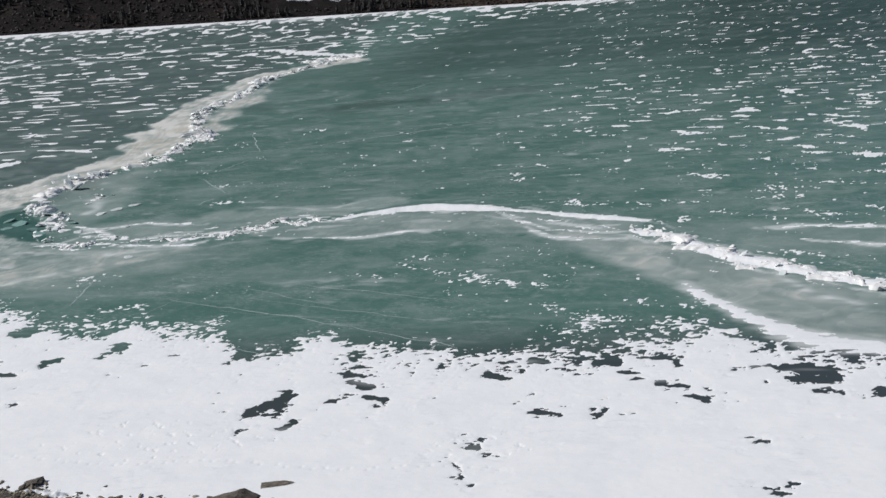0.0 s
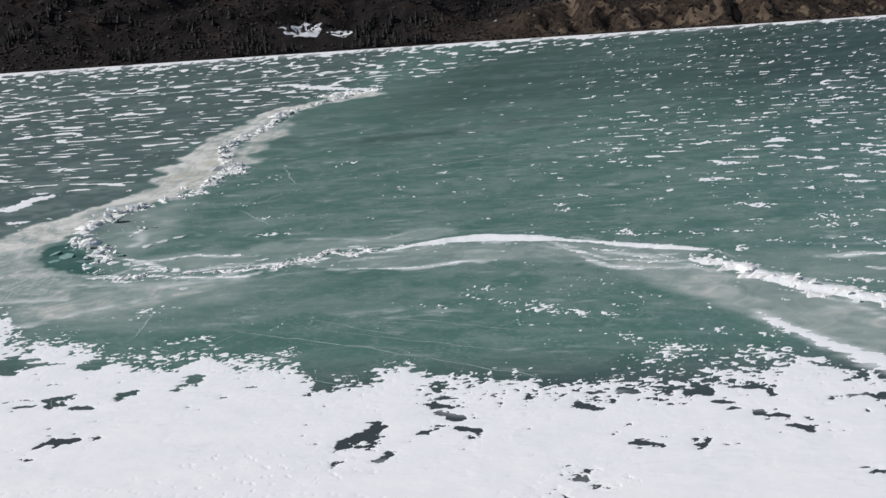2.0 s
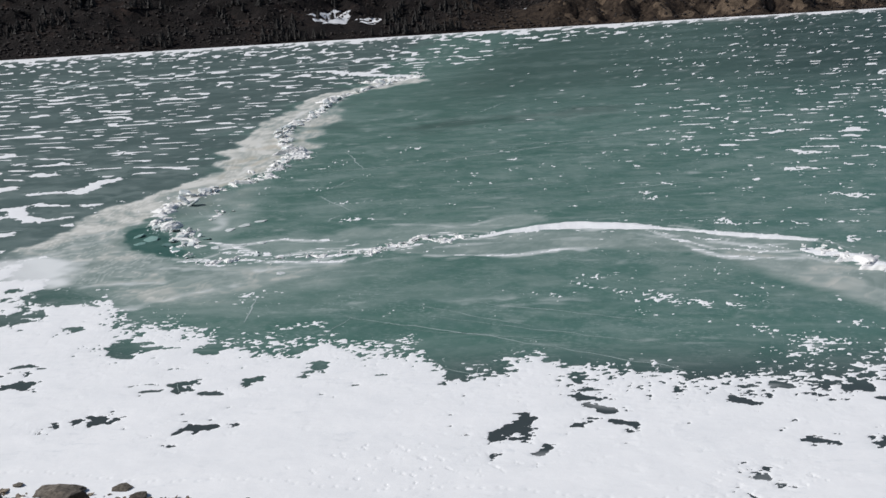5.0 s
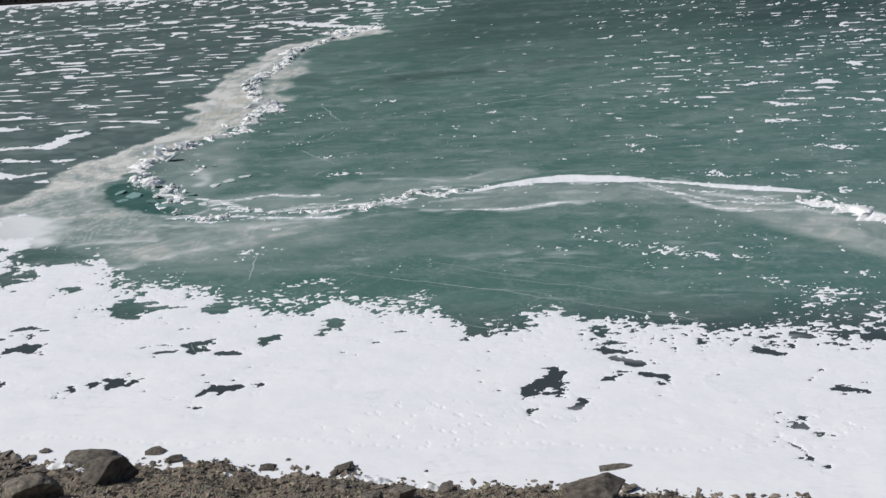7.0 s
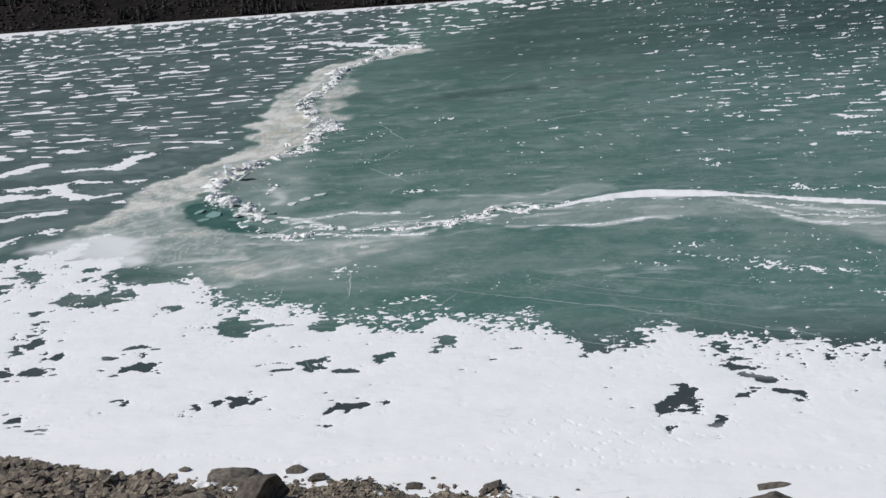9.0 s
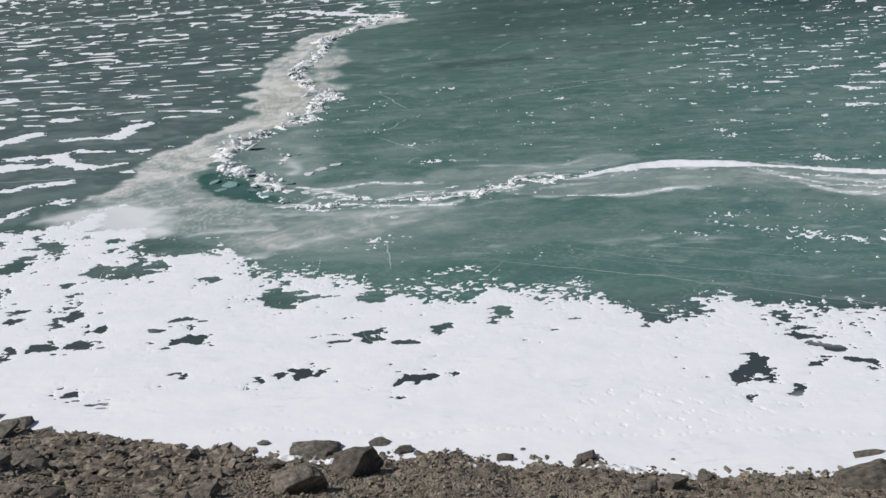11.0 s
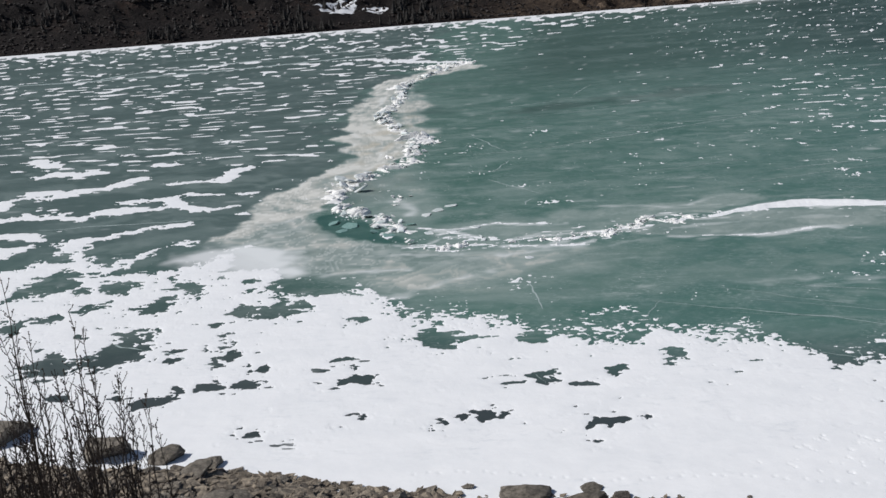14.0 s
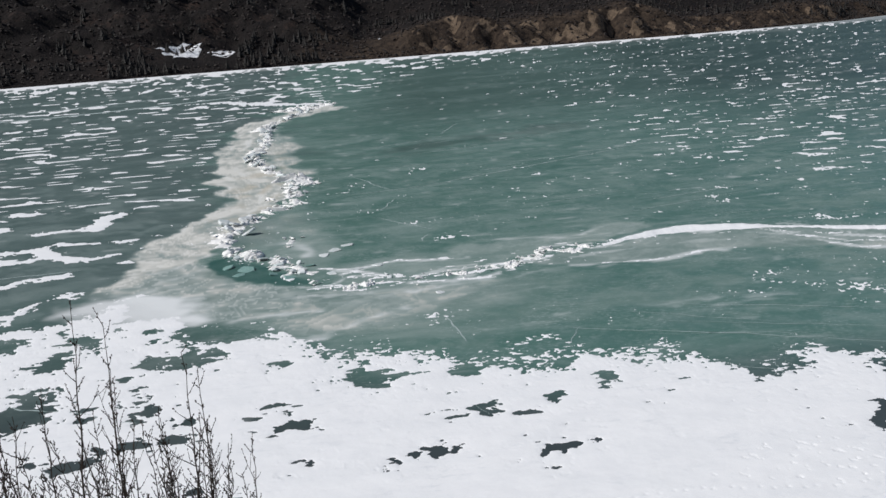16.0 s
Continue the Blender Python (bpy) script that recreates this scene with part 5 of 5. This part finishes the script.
def build_rocks():
    rng = random.Random(21)
    for k, (x, y, w, h) in enumerate(BOULDERS + MORE_BOULDERS):
        faces = (WORN, WEDGE, BROKEN)[k] if k < 3 else (SHEER if k == 12 else CLEFT) if w > 0.5 else ()
        ob = new("boulder", rock_mesh(40 + k, 0.5, 5 + k % 3, 4 if w > 0.6 else 3, faces))
        z = float(bank_height(np.array(x), np.array(y)))
        tip, lean, turn = rng.uniform(-10, 10), rng.uniform(-10, 10), rng.uniform(-16, 16)
        if k < 3:
            tip, lean, turn = (0, 0, 6)[k], (4, -6, 5)[k], (0, 5, 8)[k]
        elif w > 0.5:
            tip, turn = abs(tip) + 4, abs(turn)
            if k == 12:
                lean, turn = 3, 4
        ob.matrix_basis = pose(x, y, max(z, 0.0) + 0.30 * h, tip, lean, turn) @ Matrix.Diagonal((0.95 * w, w * rng.uniform(0.6, 0.8) * (0.4 if h < 0.15 * w else 1), h * (1.05 if k < 3 else 0.85), 1))
        tagged(ob, "angular grey-brown slate boulder at the snowy shore" if w > 0.6 else "small weathered grey rock on the gravel shore", "rock", group="shore boulders")
    shapes = [rock_mesh(90 + k, (0.14, 0.2, 0.3, 0.46)[k % 4], 6, 1) for k in range(14)]
    for _ in range(298):
        x = rng.uniform(-21, 5) if rng.random() < 0.5 else rng.uniform(-19, -10.5)
        west = x < -10.5
        s = abs(rng.gauss(0, 1.0 if not west else 1.6)) - 0.12
        y = float(np.interp(x, SHORE_X, SHORE_Y)) - s
        if y < 10.5:
            continue
        w = rng.choice((0.12, 0.16, 0.2, 0.26, 0.42)) * rng.uniform(0.6, 1.15) * (1.0 if west else 0.75)
        ob = new("stone", rng.choice(shapes))
        z = max(float(bank_height(np.array(x), np.array(y))), 0.02)
        ob.matrix_basis = pose(x, y, z + 0.08 * w, rng.uniform(-30, 12), rng.uniform(-26, 26), rng.uniform(0, 360)) @ Matrix.Diagonal((w, w * rng.uniform(0.5, 0.9), w * rng.uniform(0.5, 0.9), 1))
        tagged(ob, "small angular grey-brown stone on the gravel bank", "stone", group="shore stones")
    # broken shards, thick on the western point
    shards = []
    for k in range(18):
        v, f = hull_shape(450 + k, 10, rng.choice((0.05, 0.08, 0.13)))
        t = np.array(Euler((rng.uniform(-0.35, 0.7), rng.uniform(-0.5, 0.5), 0)).to_matrix())
        shards.append((v * np.array((1.35, 0.8, 1.0)) @ t.T, f))
    gen = np.random.default_rng(14)
    x = np.where(gen.random(14000) < 0.75, gen.uniform(-21, -10, 14000), gen.uniform(-10, 5, 14000))
    s = np.abs(gen.normal(0, 1.5, 14000)) - 0.2
    y = np.interp(x, SHORE_X, SHORE_Y) - s
    z = np.maximum(bank_height(x, y), 0.01)
    w = (0.035 + 0.44 * gen.random(14000) ** 4.6) * np.where(x < -10, 1.0, 0.5)
    places = [(a, b, c + 0.10 * d, e, d, d) for a, b, c, d, e in zip(x, y, z, w, gen.uniform(0, 6.28, 14000))]
    tagged(new("rock_shards", merged(shards, places, PEBBLE, "rock_shards")), "broken flat grey-brown slate shards on the bank", "rock shards", kind="stuff")
    kinds = [hull_shape(400 + k, 9, 0.32) for k in range(9)]
    gen = np.random.default_rng(12)
    x = gen.uniform(-24, 7, 34000)
    s = gen.uniform(-0.15, 5.5, 34000)
    y = np.interp(x, SHORE_X, SHORE_Y) - s
    z = bank_height(x, y)
    w = 0.018 + 0.11 * gen.random(34000) ** 4.0
    keep = (z > -0.02)
    places = [(a, b, c + 0.2 * d, e, d, d) for a, b, c, d, e in zip(x[keep], y[keep], z[keep], w[keep], gen.uniform(0, 6.28, 34000)[keep])]
    tagged(new("pebbles", merged(kinds, places, PEBBLE, "pebbles")), "loose brown and grey pebbles on the bank", "pebbles", kind="stuff")


def build_grass():
    """Short dead grass and moss in thin tufts between the stones."""
    gen = np.random.default_rng(18)
    n = 2600
    x, s = gen.uniform(-13, 4, n), gen.uniform(0.9, 5.0, n)
    y = np.interp(x, SHORE_X, SHORE_Y) - s
    keep = fbm(x / 0.8, y / 0.8, 211, 4) + 0.35 * (s - 2) > gen.uniform(-0.2, 1.6, n)
    x, y = x[keep], y[keep]
    z = bank_height(x, y)
    tufts = []
    for k in range(6):
        rng, v, f = random.Random(700 + k), [], []
        for _ in range(9):
            a, r, h = rng.uniform(0, 6.28), rng.uniform(0, 0.5), rng.uniform(0.5, 1.0)
            px, py, lx, ly = r * math.cos(a), r * math.sin(a), rng.gauss(0, 0.3), rng.gauss(0, 0.3)
            f.append((len(v), len(v) + 1, len(v) + 2))
            v += [(px - 0.05, py, -0.1), (px + 0.05, py + 0.02, -0.1), (px + lx, py + ly, h)]
        tufts.append((np.array(v), np.array(f)))
    size = gen.uniform(0.05, 0.11, len(x))
    places = list(zip(x, y, z, gen.uniform(0, 6.28, len(x)), size, size))
    tagged(new("dead_grass", merged(tufts, places, GRASS, "dead_grass")), "short dead olive-brown grass tufts on the bank", "grass", kind="stuff")


# ---------------------------------------------------------------- bare saplings by the road


def tube(bm, pts, radii, sides=5):
    rings = []
    for k, (p, r) in enumerate(zip(pts, radii)):
        d = (pts[min(k + 1, len(pts) - 1)] - pts[max(k - 1, 0)]).normalized()
        a = d.orthogonal().normalized()
        b = d.cross(a)
        rings.append([bm.verts.new(p + (a * math.cos(2 * math.pi * i / sides) + b * math.sin(2 * math.pi * i / sides)) * r) for i in range(sides)])
    for r0, r1 in zip(rings, rings[1:]):
        for i in range(sides):
            bm.faces.new((r0[i], r0[(i + 1) % sides], r1[(i + 1) % sides], r1[i]))


def bud(bm, at, way, size):
    side = way.orthogonal().normalized() * size * 0.45
    other = way.cross(side).normalized() * size * 0.45
    mid = at + way * size * 0.4
    ring = [bm.verts.new(mid + k) for k in (side, other, -side, -other)]
    low, tip = bm.verts.new(at), bm.verts.new(at + way * size)
    for i in range(4):
        bm.faces.new((ring[i], ring[(i + 1) % 4], tip))
        bm.faces.new((ring[(i + 1) % 4], ring[i], low))


def build_sapling(base, top, seed):
    rng = random.Random(seed)
    thing = tagged(new("bare_sapling"), "leafless dark brown sapling with budding upright twigs", "sapling", group="saplings on the bank")
    thing.location = base
    base, top = Vector((0, 0, 0)), Vector(top) - Vector(base)
    stem, twigs, buds = bmesh.new(), bmesh.new(), bmesh.new()
    n = 17
    lean = Vector((rng.uniform(-0.06, 0.06), rng.uniform(-0.06, 0.06), 0))
    line = [base.lerp(top, k / n) + lean * math.sin(math.pi * k / n) + Vector((rng.gauss(0, 0.008), rng.gauss(0, 0.008), 0)) * (k > 0) for k in range(n + 1)]
    high = (top - base).length
    r0 = 0.005 + 0.0034 * high
    tall = high > 2.2
    tube(stem, line, [max(r0 * (1 - 0.88 * k / n), 0.0024) for k in range(n + 1)], 6)
    part("stem", stem, BARK, thing)
    turn = rng.uniform(0, 6)
    for k in range(2, n):
        for _ in range(rng.choice((2, 2, 3, 3))):
            f = rng.random()
            at = line[k].lerp(line[k + 1], f)
            turn += 2.4 + rng.uniform(-0.5, 0.5)
            length = high * rng.choice((0.03, 0.05, 0.07, 0.10, 0.15)) * rng.uniform(0.8, 1.3) * (1.15 - 0.8 * k / n)
            out = Vector((math.cos(turn), math.sin(turn), rng.uniform(0.7, 1.4))).normalized()
            pts = [at]
            for q in range(6):
                out = (out + Vector((rng.gauss(0, 0.07), rng.gauss(0, 0.07), 0.10))).normalized()
                pts.append(pts[-1] + out * length / 6)
            if tall:
                twigs, sprigs = bmesh.new(), []
            thick = 0.003 + 0.004 * length
            tube(twigs, pts, [max(thick * (1 - 0.13 * q), 0.0016) for q in range(7)], 4)
            for q in range(1, 7):
                if rng.random() < 0.7:
                    way = (out + Vector((rng.gauss(0, 0.5), rng.gauss(0, 0.5), 0))).normalized()
                    bud(buds, pts[q], way, rng.uniform(0.010, 0.018))
                if q < 6 and length > 0.2 and rng.random() < 0.45:
                    o2 = (out + Vector((rng.gauss(0, 0.6), rng.gauss(0, 0.6), 0.2))).normalized()
                    l2 = rng.uniform(0.05, 0.14)
                    tw = [pts[q], pts[q] + o2 * l2 * 0.5, pts[q] + o2 * l2 + Vector((0, 0, 0.012))]
                    sprig = bmesh.new() if tall else twigs
                    tube(sprig, tw, [0.0024, 0.002, 0.0015], 4)
                    if tall:
                        sprigs.append(sprig)
                    bud(buds, tw[-1], o2, 0.014)
                    bud(buds, tw[1], (o2 + out).normalized(), 0.010)
            if tall:
                branch = part("branch", twigs, BARK, thing)
                for sprig in sprigs:
                    part("twig", sprig, BARK, branch)
    if not tall:
        tagged(part("twig_tangle", twigs, BARK, thing), kind="stuff")
    tagged(part("bud_cover", buds, BARK, thing, "small dark winter buds"), kind="stuff")


SAPLING_TOPS = [(-12.90, 6.95, 7.60), (-12.75, 7.05, 7.43), (-12.23, 7.00, 7.19), (-11.86, 7.25, 6.38), (-13.26, 7.13, 7.00), (-13.73, 7.36, 6.86),
                (-13.52, 7.23, 6.77), (-13.89, 7.40, 6.66), (-12.85, 7.42, 6.87), (-12.45, 7.00, 6.72), (-12.14, 6.96, 7.06), (-12.25, 7.58, 6.43),
                (-12.21, 7.14, 6.67), (-12.78, 7.13, 7.08), (-13.26, 7.70, 6.74), (-12.73, 7.30, 6.58), (-13.84, 7.58, 6.53), (-12.07, 7.31, 6.33)]


def build_saplings():
    rng = random.Random(31)
    for k, (x, y, z) in enumerate(SAPLING_TOPS):
        bx, by = x + rng.uniform(-0.2, 0.0), y + rng.uniform(-0.1, 0.2)
        bz = float(bank_height(np.array(bx), np.array(by))) - 0.03
        build_sapling((bx, by, bz), (x, y, z), 60 + k)
    for k in range(68):
        x, y = rng.uniform(-13.9, -12.05), rng.uniform(6.8, 7.8)
        z = float(bank_height(np.array(x), np.array(y)))
        build_sapling((x, y, z - 0.03), (x + rng.gauss(0, 0.15), y + rng.gauss(0, 0.1), max(z + 0.8, rng.uniform(5.7, 6.6))), 90 + k)


def build_pool_slabs():
    """Plates of ice that lie tipped in the refrozen pool."""
    rng = random.Random(19)
    for x, y, size, tip in ((-16.6, 38.9, 0.9, 14), (-15.7, 38.1, 1.15, -18), (-15.9, 37.4, 0.7, 9), (-14.4, 37.0, 0.9, 22), (-13.7, 36.2, 0.8, -12), (-12.9, 37.9, 0.7, 25), (-8.0, 31.9, 0.5, 20),
                             (-11.9, 40.4, 1.0, 10), (-11.3, 41.2, 0.8, -8), (-12.4, 39.5, 0.9, 14), (-11.0, 36.6, 0.8, -7), (-12.0, 36.2, 0.7, 9), (-10.1, 36.9, 0.6, 6)):
        ob = tagged(new("ice_floe", rng.choice(SLABS)), "pale green tilted piece of broken lake ice" if x < -12.5 else "pale frosted flat plate of broken lake ice", "ice floe", group="loose ice floes on the lake")
        ob.data = ob.data.copy()
        ob.data.materials[0] = FLOE if x < -12.5 else BLOCK
        thin = 0.28 if x < -12.5 else 0.14
        ob.matrix_basis = pose(x, y, 0.01, tip * 0.6 * thin / 0.28, rng.uniform(-12, 12) * thin / 0.28, rng.uniform(0, 360)) @ Matrix.Diagonal((size, size * 0.8, thin, 1))


lake = build_lake()
build_pool_slabs()
build_bank()
build_hill()
build_far_growth()
build_ridge(RIDGE_NORTH, 0.45, 0.16, 150, 3, "long jagged white pressure ridge of broken ice", 2.0,
            [([(-15.4, 52.0), (-14.4, 53.2), (-13.8, 54.4)], 0.6, 0.26), ([(-15.1, 62.2), (-13.6, 61.0), (-12.9, 60.4)], 0.9, 0.34), ([(-15.6, 64.6), (-14.4, 63.2), (-13.6, 62.4)], 0.9, 0.3),
             ([(-14.9, 57.0), (-13.6, 56.2)], 0.6, 0.32), ([(-16.4, 55.4), (-15.6, 56.0)], 0.6, 0.42), ([(-20.0, 131.5), (-16.5, 136.5), (-12.6, 142.0)], 2.2, 0.24),
             ([(-18.1, 45.6), (-17.3, 46.2)], 0.45, 0.42), ([(-17.1, 43.2), (-16.5, 42.4)], 0.3, 0.2), ([(-14.8, 39.6), (-14.0, 38.4)], 0.34, 0.22),
             ([(-19.6, 80.7), (-18.6, 82.6)], 0.8, 0.4), ([(-20.8, 102.6), (-19.6, 106.5)], 1.1, 0.5), ([(-14.6, 43.8), (-13.6, 41.8)], 0.35, 0.14)])
build_ridge(RIDGE_EAST, 0.46, 0.08, 5, 4, "low line of crushed white ice on the lake", 0.0, [([(-0.9, 36.5), (-0.2, 36.8)], 0.3, 0.22), ([(-2.4, 36.1), (-1.4, 36.4)], 0.3, 0.14)], per_metre=20)
build_ridge(RIDGE_FAR_EAST, 0.5, 0.17, 12, 5, "snowy heaped pressure ridge curving over the ice", per_metre=12, rough=0.8)
build_rocks()
build_grass()
build_saplings()
build_cracks(lake)
build_hairlines(lake)
